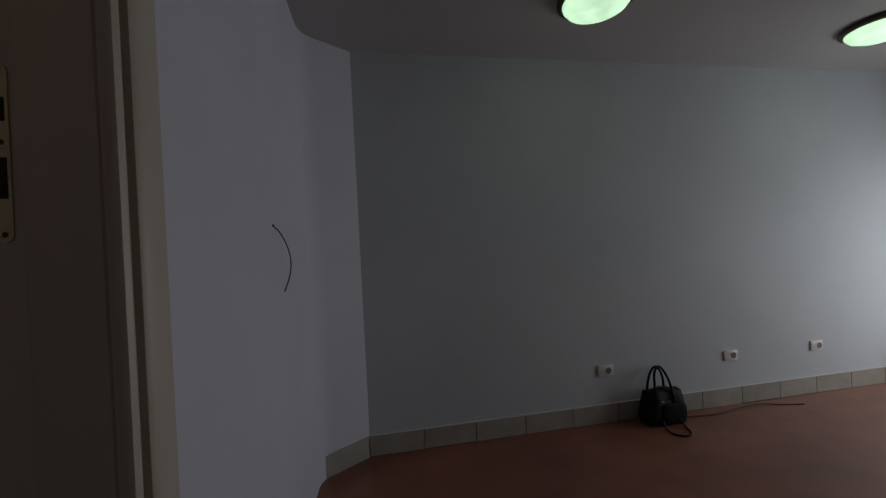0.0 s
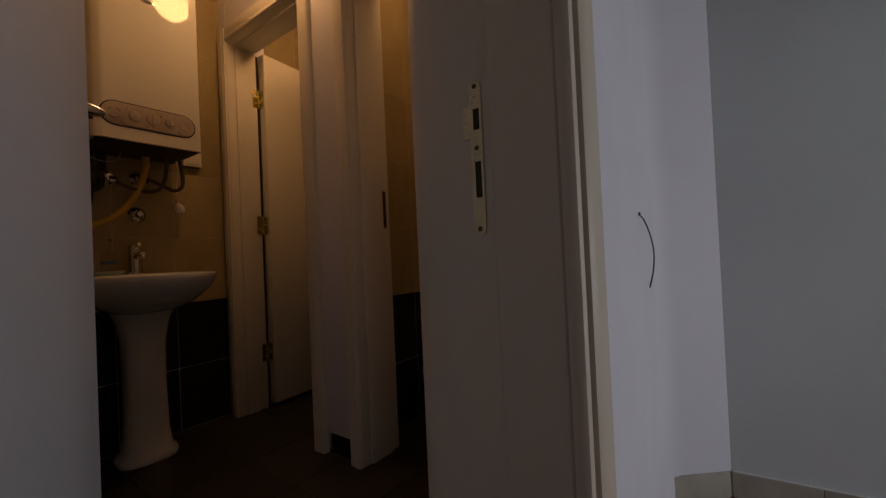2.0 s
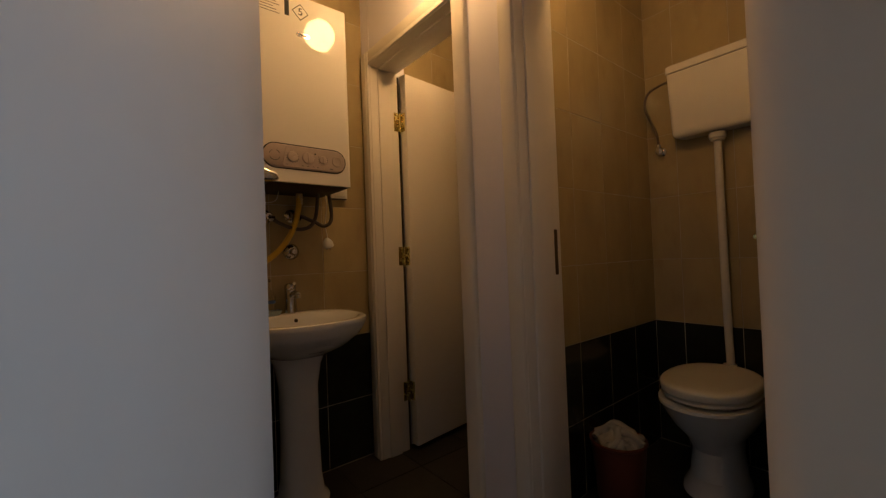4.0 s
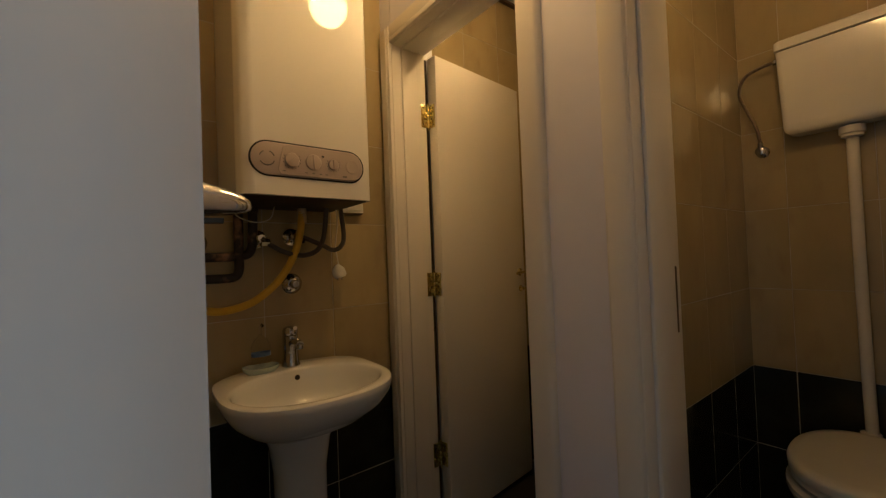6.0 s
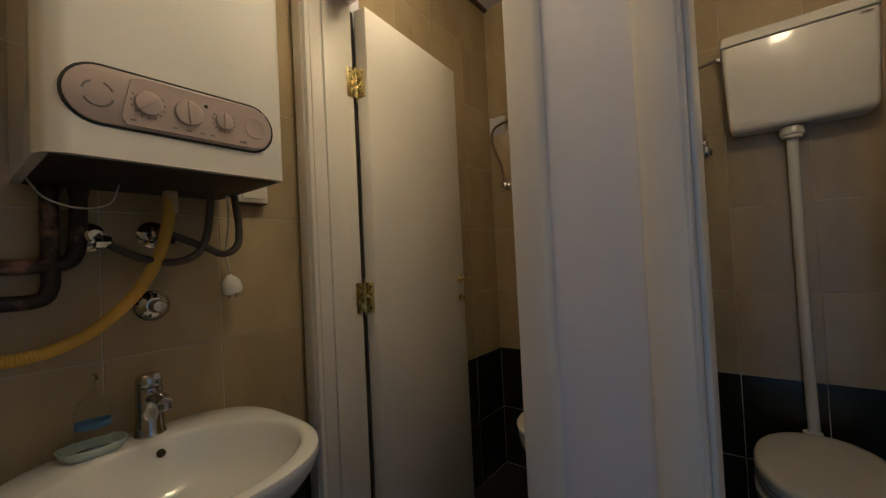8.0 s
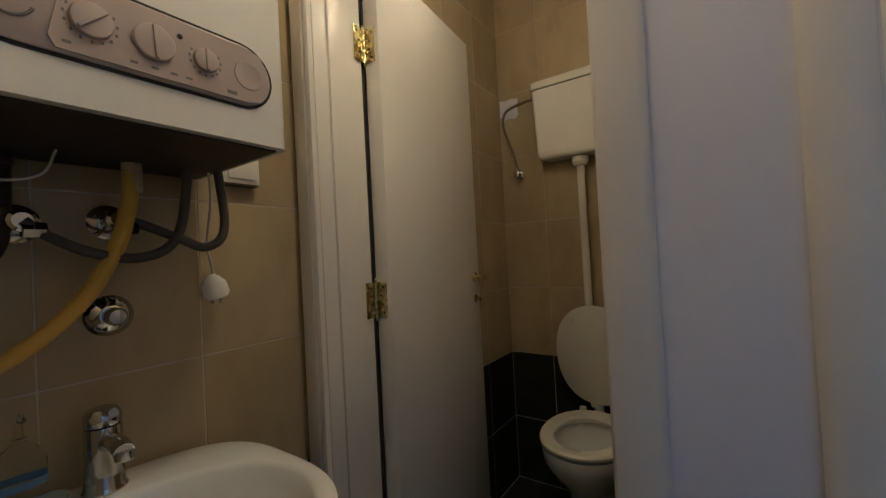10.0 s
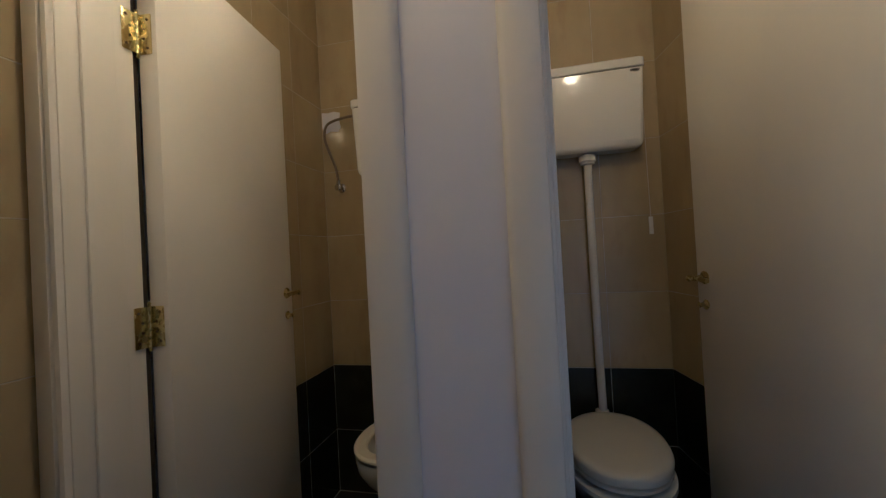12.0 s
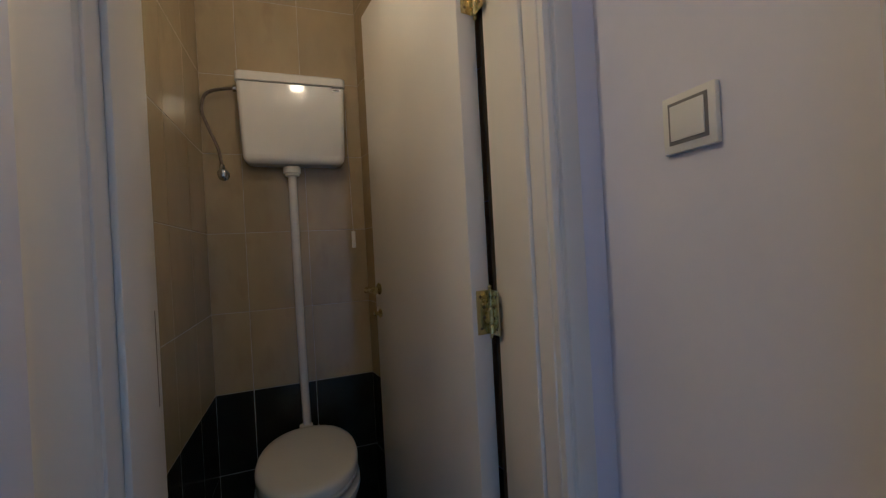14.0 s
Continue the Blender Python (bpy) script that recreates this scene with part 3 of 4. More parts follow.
    part("logo_bar", box(X + 0.0003, X + 0.0008, 0.858, 0.876, 2.425, 2.50, bevel=0.0002), M["print"], ht, smooth=False)
    for i in range(6):
        part("print_line", box(X + 0.0003, X + 0.0007, 0.765, 0.838 - 0.012 * (i % 3), 2.420 + 0.011 * i, 2.423 + 0.011 * i), M["ink"], ht, smooth=False)
    return ht


water_heater()


def pipework():
    """Pipes and hoses below the heater."""
    x = -2.455
    p = thing("heater_pipe", (x, 0.782, 1.52), "dark painted steel pipe with bare rusty patches below the heater", "pipe", "pipes below the heater")
    part("pipe", tube([(x, 0.782, 1.755), (x, 0.782, 1.60), (x, 0.780, 1.545), (x, 0.762, 1.523), (x, 0.70, 1.521), (x, 0.630, 1.520), (x, 0.602, 1.500), (x, 0.592, 1.44), (x, 0.590, 1.0), (x, 0.590, WC)], 0.0150, 12), M["pipe"], p)
    part("collar", lathe([(0.017, 0), (0.018, 0.004), (0.018, 0.022), (0.017, 0.026)], at((x, 0.782, 1.735)), 14), M["pipe"], p)
    p = thing("heater_pipe", (x, 0.82, 1.59), "dark painted steel pipe with bare rusty patches below the heater", "pipe", "pipes below the heater")
    part("pipe", tube([(x + 0.01, 0.825, 1.755), (x + 0.01, 0.823, 1.66), (x + 0.008, 0.818, 1.615), (x, 0.798, 1.594), (x, 0.72, 1.590), (x, 0.63, 1.590), (x, 0.545, 1.590)], 0.0150, 12), M["pipe"], p)
    part("collar", lathe([(0.017, 0), (0.018, 0.004), (0.018, 0.022), (0.017, 0.026)], at((x + 0.01, 0.825, 1.735)), 14), M["pipe"], p)
    h = thing("gas_hose", (-2.42, 0.976, 1.76), "yellow corrugated gas hose looping from the heater", "hose")
    part("hose", tube([(-2.41, 0.978, 1.765), (-2.405, 0.970, 1.68), (-2.40, 0.945, 1.595), (-2.40, 0.895, 1.512), (-2.405, 0.825, 1.450), (-2.41, 0.755, 1.424), (-2.41, 0.690, 1.424), (-2.41, 0.635, 1.455), (-2.42, 0.595, 1.51), (-2.42, 0.560, 1.58)], 0.0125, 12, 22, 0.045), M["yellow"], h)
    part("ferrule", lathe([(0.014, 0), (0.015, 0.004), (0.015, 0.05), (0.013, 0.055)], at((-2.41, 0.978, 1.703)), 14), M["strike"], h)
    for pts, y, z in (([(0.846, 1.650), (0.868, 1.630), (0.915, 1.600), (0.975, 1.588), (1.025, 1.606), (1.050, 1.655), (1.055, 1.755)], 0.846, 1.650),
                      ([(0.962, 1.655), (0.990, 1.650), (1.045, 1.622), (1.085, 1.605), (1.118, 1.622), (1.127, 1.665), (1.108, 1.755)], 0.962, 1.657)):
        v = thing("water_hose", (WEST, y, z), "grey braided water hose on a chrome wall valve", "hose", "water hoses below the heater")
        path = [(-2.425 if i < 2 else -2.40, a, b) for i, (a, b) in enumerate(pts)]
        path[-1] = (-2.38, pts[-1][0], pts[-1][1])
        part("hose", tube(path, 0.0085, 10, 12), M["rubber"], v)
        part("rosette", lathe([(0.030, 0), (0.031, 0.003), (0.024, 0.008), (0.014, 0.011), (0.013, 0.045), (0.017, 0.048), (0.017, 0.062), (0.012, 0.066)], at((-2.489, y, z), "x"), 20), M["chrome"], v)
        part("nut", lathe([(0.012, -0.014), (0.013, -0.012), (0.013, 0.012), (0.012, 0.014)], at((-2.427, y + 0.012, z - 0.014), "y"), 6), M["chrome"], v)
    for y, z, r, name, lab in ((0.959, 1.488, 0.036, "stop_valve", "round chrome stop valve set in the tiles"), (0.660, 1.637, 0.036, "stop_valve", "round chrome stop valve set in the tiles")):
        v = thing(name, (WEST, y, z), lab, "valve", "stop valves")
        part("rosette", lathe([(r, 0), (r * 1.02, 0.003), (r * 0.85, 0.010), (r * 0.55, 0.020), (r * 0.45, 0.021)], at((-2.489, y, z), "x"), 28), M["chrome"], v)
        part("knob", lathe([(0.014, 0.018), (0.016, 0.022), (0.0155, 0.044), (0.012, 0.050), (0.005, 0.051)], at((-2.489, y, z), "x"), 18), M["chrome"], v)
    w = thing("hanging_plug", (-2.45, 1.12, 1.53), "white plug on a thin cord hanging below the heater", "plug")
    part("cord", tube([(-2.40, 1.100, 1.752), (-2.43, 1.116, 1.70), (-2.445, 1.112, 1.62), (-2.445, 1.118, 1.572), (-2.44, 1.121, 1.548)], 0.0028, 8), M["white_cord"], w)
    part("plug", lathe([(0.006, 0.030), (0.015, 0.022), (0.024, 0.010), (0.0255, -0.012), (0.021, -0.020), (0.004, -0.021)], at((-2.44, 1.121, 1.522)) @ pose(0, 0, 0, 14, 0, 0), 18), M["plastic"], w)
    for d in (-0.006, 0.006):
        part("pin", lathe([(0.0024, 0), (0.0024, 0.012), (0.001, 0.013)], at((-2.44, 1.123 + d * 1.3, 1.503), "-z"), 8), M["chrome"], w)
    s = thing("wall_switch", (WEST, 1.20, 1.79), "white plastic switch box on the tiles beneath the heater", "switch")
    part("box", box(-2.4895, -2.462, 1.157, 1.243, 1.752, 1.838, bevel=0.003), M["plastic"], s)
    part("rocker", box(-2.462, -2.457, 1.168, 1.232, 1.762, 1.828, bevel=0.002), M["plastic"], s)
    part("rim", box(-2.4895, -2.4635, 1.160, 1.240, 1.7485, 1.752), M["screw"], s, smooth=False)
    lw = thing("loose_wire", (-2.36, 0.80, 1.75), "thin pale wire sagging under the heater", "cable")
    part("wire", tube([(-2.40, 0.745, 1.752), (-2.36, 0.765, 1.712), (-2.34, 0.81, 1.694), (-2.35, 0.855, 1.708), (-2.37, 0.875, 1.750)], 0.0018, 6), M["white_cord"], lw)


pipework()


def wall_spout():
    """The chrome piece beyond the wall's corner."""
    d = thing("hand_dryer", (-1.455, 0.506, 1.64), "polished chrome hand dryer nozzle on a flanged base", "hand dryer")
    m = at((-1.455, 0.506, 1.629), "y") @ pose(0, 0, 0, -4, 0, 0)
    part("flange", lathe([(0.026, 0), (0.031, 0.001), (0.032, 0.005), (0.031, 0.010), (0.027, 0.012), (0.024, 0.013)], m, 32), M["chrome"], d)
    # tapering shell, flat below, with a blunt rounded tip
    rings = []
    for h, r in ((0.010, 0.0265), (0.015, 0.0275), (0.020, 0.0260), (0.040, 0.0225), (0.062, 0.0180), (0.080, 0.0140), (0.090, 0.0108), (0.096, 0.0070), (0.098, 0.002)):
        rings.append([m @ Vector((r * math.cos(2 * math.pi * i / 32), max(-0.62, math.sin(2 * math.pi * i / 32)) * -r, h)) for i in range(32)])
    part("nozzle", loft(rings), M["chrome"], d)
    part("outlet", prism([(-1.466, 0.528), (-1.444, 0.528), (-1.448, 0.578), (-1.462, 0.578)], 1.6055, 1.6100, bevel=0.004), M["hole"], d, "dark air slot under the nozzle")
    part("brace", tube([(-1.455, 0.508, 1.590), (-1.455, 0.530, 1.594), (-1.455, 0.552, 1.607)], 0.0038, 10), M["chrome"], d)
    part("base", lathe([(0.013, 0), (0.015, 0.002), (0.013, 0.009), (0.007, 0.012)], at((-1.455, 0.506, 1.590), "y"), 18), M["chrome"], d)


wall_spout()


# basin ----------------------------------------------------------------------
def basin():
    b = thing("pedestal_basin", (-2.29, 0.925, WC), "white ceramic washbasin on a tall pedestal", "washbasin")
    cx, cy, R = -2.243, 0.920, 1.208

    def ring(k, z, shift=0.0, p=2.5):
        out = []
        for i in range(56):
            t = 2 * math.pi * i / 56
            c, s = math.cos(t), math.sin(t)
            a = 0.245 * k
            x = a * math.copysign(abs(c) ** (2 / p), c)
            y = 0.245 * k * math.copysign(abs(s) ** (2 / p), s)
            if c < 0:
                x = -a * abs(c) ** (2 / 4.0)
            else:
                y *= 1.0
            out.append(Vector((max(cx + shift + x, -2.4885), cy + y, z)))
        return out

    def inner(k, z, shift=0.0):
        return [Vector((-2.207 + shift + 0.178 * k * math.cos(2 * math.pi * i / 56), cy + 0.214 * k * math.sin(2 * math.pi * i / 56), z)) for i in range(56)]

    bm = loft([ring(0.34, 1.040, -0.07), ring(0.52, 1.052, -0.055), ring(0.74, 1.090, -0.03), ring(0.90, 1.136, -0.008), ring(0.965, 1.168), ring(0.99, 1.186), ring(1.0, 1.196), ring(0.992, 1.205), ring(0.965, R),
               inner(1.045, R - 0.0005), inner(1.015, R - 0.003), inner(0.995, R - 0.010), inner(0.965, 1.175), inner(0.90, 1.135), inner(0.76, 1.098), inner(0.52, 1.078), inner(0.25, 1.072), inner(0.10, 1.070)], cap1=True)
    part("bowl", bm, M["ceramic"], b)
    part("overflow", lathe([(0.0085, 0), (0.0088, 0.001), (0.004, 0.0012)], Matrix.Translation((-2.3770, 0.934, 1.178)) @ pose(0, 0, 0, 0, 72, 0), 16), M["hole"], b, "dark round overflow hole")
    part("drain", lathe([(0.022, 0), (0.022, 0.003), (0.014, 0.004), (0.012, 0.001)], at((-2.207, cy, 1.071)), 20), M["chrome"], b, "chrome drain")
    prof = [(0.098, 0.112, WC), (0.100, 0.114, WC + 0.018), (0.092, 0.104, WC + 0.034), (0.082, 0.092, WC + 0.05), (0.074, 0.084, WC + 0.12), (0.068, 0.078, WC + 0.30), (0.068, 0.080, WC + 0.50), (0.078, 0.094, WC + 0.59), (0.094, 0.112, WC + 0.635), (0.10, 0.12, WC + 0.655)]
    part("pedestal", loft([ellipse(-2.33, cy, a, w, z, 36, 2.6) for a, w, z in prof]), M["ceramic"], b)
    t = thing("basin_tap", (-2.432, 0.931, R), "chrome single-lever basin mixer tap", "tap")
    part("body", lathe([(0.030, 0), (0.031, 0.004), (0.028, 0.010), (0.0255, 0.05), (0.026, 0.10), (0.025, 0.106)], at((-2.432, 0.931, R - 0.001)), 22), M["chrome"], t)
    part("lever", loft([ellipse(-2.432, 0.931, a, a, z, 20, 2, 0, 0) for a, z in ((0.024, R + 0.107), (0.0255, R + 0.110), (0.0255, R + 0.124), (0.020, R + 0.133), (0.010, R + 0.136))]), M["chrome"], t)
    part("lever_arm", tube([(-2.425, 0.931, R + 0.127), (-2.40, 0.931, R + 0.132), (-2.375, 0.931, R + 0.136)], 0.007, 10), M["chrome"], t)
    part("spout", tube([(-2.425, 0.931, R + 0.075), (-2.39, 0.931, R + 0.088), (-2.355, 0.930, R + 0.092), (-2.330, 0.930, R + 0.086)], 0.0135, 14), M["chrome"], t)
    part("aerator", lathe([(0.012, 0), (0.0125, 0.012), (0.011, 0.014)], at((-2.330, 0.930, R + 0.088), "-z"), 16), M["chrome"], t)
    s = thing("soap_dish", (-2.42, 0.833, R), "pale translucent soap dish on the basin rim", "soap dish")
    part("dish", loft([ellipse(-2.424, 0.832, a, w, z, 28, 2.6) for a, w, z in ((0.030, 0.042, R - 0.001), (0.040, 0.054, R + 0.012), (0.042, 0.056, R + 0.020), (0.038, 0.052, R + 0.020), (0.030, 0.044, R + 0.006), (0.01, 0.01, R + 0.005))]), M["liquid"], s)
    o = thing("soap_bottle", (-2.43, 0.835, R + 0.006), "clear plastic soap bottle with a blue label", "bottle")
    part("bottle", loft([ellipse(-2.431, 0.835, a, w, z, 24, 2.4) for a, w, z in ((0.020, 0.026, R + 0.0065), (0.022, 0.029, R + 0.012), (0.022, 0.029, R + 0.085), (0.016, 0.020, R + 0.105), (0.008, 0.008, R + 0.115), (0.008, 0.008, R + 0.122))]), M["glassy"], o)
    part("label", loft([ellipse(-2.431, 0.835, 0.0223, 0.0293, z, 24, 2.4) for z in (R + 0.052, R + 0.063)], cap0=False, cap1=False), M["label"], o, "blue label")
    part("pump", tube([(-2.431, 0.835, R + 0.122), (-2.431, 0.835, R + 0.145), (-2.419, 0.835, R + 0.155), (-2.404, 0.835, R + 0.153)], 0.005, 8), M["glassy"], o)


basin()


# toilets --------------------------------------------------------------------
def toilet(cx, lid_open, label, cy=2.335, k=1.0):
    t = thing("toilet", (cx, 2.36, WC), label, "toilet", "toilets")
    pot = [(0.115, 0.165, 2.36, WC), (0.112, 0.160, 2.36, WC + 0.02), (0.095, 0.135, 2.38, WC + 0.06), (0.088, 0.125, 2.385, WC + 0.17), (0.105, 0.150, 2.37, WC + 0.23), (0.145, 0.190, 2.35, WC + 0.29), (0.168, 0.212, 2.34, WC + 0.34), (0.172, 0.218, cy, WC + 0.388),
           (0.170, 0.216, cy, WC + 0.400)]
    rings = [ellipse(cx, y + cy - 2.335, a * (1 + (k - 1) * 0.3), b * k, z, 44, 2.15) for a, b, y, z in pot]
    rings += [ellipse(cx, cy - 0.01, a, b * k, z, 44, 2.1) for a, b, z in ((0.125, 0.165, WC + 0.399), (0.115, 0.155, WC + 0.36), (0.09, 0.12, WC + 0.28), (0.05, 0.07, WC + 0.215), (0.02, 0.03, WC + 0.21))]
    part("pot", loft(rings), M["ceramic"], t)
    part("inlet", tube([(cx - 0.01, 2.56, WC + 0.30), (cx - 0.01, 2.58, WC + 0.34), (cx - 0.01, 2.575, WC + 0.40), (cx - 0.01, 2.572, WC + 0.47)], 0.021, 14), M["plastic"], t)
    z = WC + 0.410

    def seat_ring(q, inn, zz):
        return ellipse(cx, cy - 0.004, 0.174 * q, 0.222 * q * k, zz, 44, 2.12, 0.0) if not inn else ellipse(cx, cy - 0.02, 0.115 * q, 0.150 * q * k, zz, 44, 2.1)
    part("seat", loft([seat_ring(1, True, z), seat_ring(0.96, False, z), seat_ring(1.0, False, z + 0.006), seat_ring(1.0, False, z + 0.014), seat_ring(0.96, False, z + 0.021), seat_ring(1.06, True, z + 0.021), seat_ring(1.0, True, z + 0.014), seat_ring(1, True, z)], cap0=False, cap1=False), M["seat"], t)
    skirt = ((0.97, 0.0), (1.0, 0.003), (1.015, 0.026), (1.0, 0.034), (0.965, 0.039), (0.85, 0.041), (0.5, 0.042))
    if lid_open:
        skirt = ((0.96, 0.0), (1.0, 0.004), (1.0, 0.012), (0.975, 0.017), (0.85, 0.020), (0.5, 0.021))
    rings = [ellipse(0, 0, 0.173 * q, 0.226 * q * k, zz, 44, 2.2) for q, zz in skirt]
    bm = loft(rings)
    if lid_open:
        for px in (-0.09, 0.09):
            for py in (-0.16, 0.10):
                lathe([(0.008, 0.0), (0.008, -0.006), (0.005, -0.008)], Matrix.Translation((px, py, 0.0)), 10, bm)
        m = Matrix.Translation((cx, 2.545, z + 0.045)) @ pose(0, 0, 0, -83, 0, 0) @ Matrix.Translation((0, -0.228, 0.0))
    else:
        m = Matrix.Translation((cx, cy - 0.002, z + 0.023))
    bmesh.ops.transform(bm, matrix=m, verts=bm.verts)
    part("lid", bm, M["seat"], t, "raised lid" if lid_open else "closed lid")
    for s in (-0.075, 0.075):
        part("seat_hinge", box(cx + s - 0.014, cx + s + 0.014, 2.535, 2.562, z - 0.004, z + 0.030, bevel=0.005), M["seat"], t)
    return t


def cistern(cx, label, reach=0.0):
    c = thing("high_cistern", (cx, 2.598, 1.985), label, "cistern", "high cisterns")

    def rr(w, d0, d1, z, r=0.016):
        pts = []
        for sx, sy, a0 in ((1, 1, 0), (-1, 1, 90), (-1, -1, 180), (1, -1, 270)):
            for i in range(5):
                a = radians(a0 + 22.5 * i)
                x0, y0 = sx * (w - r), (d1 - r) if sy > 0 else (d0 + r)
                pts.append(Vector((cx + x0 + r * math.cos(a), y0 + r * math.sin(a), z)))
        return pts
    tank = part("tank", loft([rr(0.170, 2.522, 2.590, 1.985), rr(0.184, 2.514, 2.594, 1.9875), rr(0.193, 2.509, 2.597, 1.994), rr(0.1985, 2.506, 2.598, 2.005), rr(0.2005, 2.505, 2.598, 2.020), rr(0.204, 2.503, 2.598, 2.12), rr(0.2105, 2.4945, 2.598, 2.308), rr(0.2095, 2.4955, 2.598, 2.310)]), M["tank"], c)
    for f in tank.data.polygons:
        f.use_smooth = f.area < 0.01
    part("gap", loft([rr(0.206, 2.499, 2.597, z) for z in (2.309, 2.3145)]), M["hole"], c)
    part("lid", loft([rr(0.212, 2.492, 2.598, 2.3135), rr(0.214, 2.489, 2.598, 2.3155), rr(0.214, 2.489, 2.598, 2.346), rr(0.209, 2.495, 2.597, 2.352), rr(0.15, 2.53, 2.59, 2.354)]), M["tank"], c)
    part("badge", loft([[Vector((cx + 0.176 + 0.019 * math.cos(a), y, 2.298 + 0.0065 * math.sin(a))) for a in [2 * math.pi * i / 20 for i in range(20)]] for y in (2.4960, 2.4940, 2.4936)]), M["chrome"], c, "small oval badge")
    part("badge_bar", box(cx + 0.165, cx + 0.187, 2.4930, 2.4937, 2.2965, 2.2995), M["print"], c, smooth=False)
    f = thing("flush_pipe", (cx - 0.02, 2.565, 1.3), "white plastic flush pipe down to the toilet", "pipe", "flush pipes")
    part("pipe", tube([(cx - 0.018, 2.562, 2.0), (cx - 0.018, 2.562, 1.7), (cx - 0.016, 2.566, 1.2), (cx - 0.012, 2.570, 0.87)], 0.0175, 16), M["plastic"], f)
    part("nut", lathe([(0.022, 0), (0.034, 0.004), (0.036, 0.008), (0.036, 0.030), (0.030, 0.034), (0.030, 0.042), (0.021, 0.046)], at((cx - 0.018, 2.562, 1.999), "-z"), 24), M["plastic"], f)
    part("cuff", lathe([(0.020, 0), (0.023, 0.003), (0.024, 0.03), (0.020, 0.033)], at((cx - 0.012, 2.570, 0.86)), 18), M["plastic"], f)
    h = thing("cistern_hose", (cx - 0.285 - reach, 2.598, 1.946), "braided steel hose from wall valve to cistern", "hose", "cistern hoses")
    vx = cx - 0.283 - reach
    part("hose", tube([(cx - 0.205, 2.555, 2.296), (cx - 0.255 - reach * 0.4, 2.552, 2.293), (cx - 0.322 - reach, 2.552, 2.270), (cx - 0.343 - reach, 2.553, 2.205), (cx - 0.322 - reach, 2.556, 2.130), (cx - 0.293 - reach, 2.558, 2.050), (vx + 0.002, 2.558, 1.975)], 0.0065, 10, 10), M["steel"], h)
    part("rosette", lathe([(0.022, 0), (0.023, 0.003), (0.016, 0.009), (0.010, 0.011), (0.010, 0.03), (0.017, 0.032), (0.018, 0.046), (0.013, 0.050), (0.004, 0.051)], at((vx, 2.599, 1.950), "-y"), 20), M["chrome"], h)
    part("nut", lathe([(0.0095, 0), (0.010, 0.002), (0.010, 0.018), (0.0085, 0.02)], at((vx + 0.001, 2.558, 1.966)), 6), M["chrome"], h)
    part("nut", lathe([(0.0105, 0), (0.011, 0.002), (0.011, 0.016), (0.009, 0.018)], at((cx - 0.211, 2.555, 2.296), "-x"), 6), M["chrome"], h)
    f.matrix_basis = Matrix.Translation((0, 0, -0.014)) @ f.matrix_basis
    return c


toilet(-1.203, False, "white ceramic toilet with its lid closed", 2.302, 1.12)
toilet(-2.055, True, "white ceramic toilet with its lid raised")
cistern(-1.190, "cream-white plastic high-level cistern on the tiled wall")
cistern(-2.065, "cream-white plastic high-level cistern beside the raised lid", 0.045)

pull = thing("pull_handle", (-0.961, 2.598, 1.66), "white flush pull hanging against the tiles", "pull handle")
part("grip", prism([(-0.968, 2.590), (-0.954, 2.590), (-0.952, 2.594), (-0.954, 2.5985), (-0.968, 2.5985), (-0.970, 2.594)], 1.625, 1.700), M["plastic"], pull)
part("cord", tube([(-0.961, 2.594, 1.70), (-0.965, 2.590, 1.95), (-0.970, 2.580, 2.25)], 0.0012, 6), M["white_cord"], pull)

# waste bin with rags
bn = thing("waste_bin", (-1.435, 1.93, WC), "terracotta-red plastic waste bin by the tiled wall", "bin")
part("bucket", lathe([(0.085, 0), (0.088, 0.004), (0.108, 0.235), (0.113, 0.240), (0.113, 0.248), (0.107, 0.250), (0.100, 0.240), (0.084, 0.010)], at((-1.435, 1.93, WC)), 32), M["red"], bn)
rg = thing("crumpled_rag", (-1.435, 1.93, WC + 0.2), "crumpled white rags heaped in the bin", "rag")
bm = bmesh.new()
bmesh.ops.create_icosphere(bm, subdivisions=5, radius=1.0)
for v in bm.verts:
    d = v.co.normalized()
    k = 0.85 + 0.3 * noise.noise(d * 2.3) + 0.12 * noise.noise(d * 5 + Vector((3, 1, 2)))
    v.co = Vector((-1.435, 1.93, WC + 0.235)) + Vector((d.x * 0.093 * k, d.y * 0.093 * k, d.z * 0.05 * k))
# folds of cloth lying across the heap
for i in range(9):
    a, h0 = i * 0.75 + random.uniform(-0.3, 0.3), random.uniform(0.255, 0.295)
    c, s_ = math.cos(a), math.sin(a)
    pts = []
    for t in (-1.0, -0.55, -0.1, 0.35, 0.8, 1.05):
        off = random.uniform(-0.030, 0.030)
        pts.append((-1.435 + 0.085 * t * c - off * s_, 1.93 + 0.085 * t * s_ + off * c, WC + h0 - 0.045 * t * t + random.uniform(-0.012, 0.016)))
    tube(pts, random.uniform(0.009, 0.016), 8, 6, 0.0, bm)
part("rag", bm, M["rag"], rg)

# light switch on the passage wall
sw = thing("light_switch", (-0.638, 1.172, 1.757), "square white light switch on the painted wall", "switch")
part("plate", box(-0.649, -0.6385, 1.137, 1.221, 1.722, 1.808, bevel=0.0025), M["plastic"], sw)
part("surround", box(-0.6500, -0.6488, 1.148, 1.210, 1.734, 1.797), M["ink"], sw, "grey groove round the rocker", smooth=False)
part("rocker", box(-0.6525, -0.6498, 1.1525, 1.2055, 1.7395, 1.7920, bevel=0.0010), M["plastic"], sw)

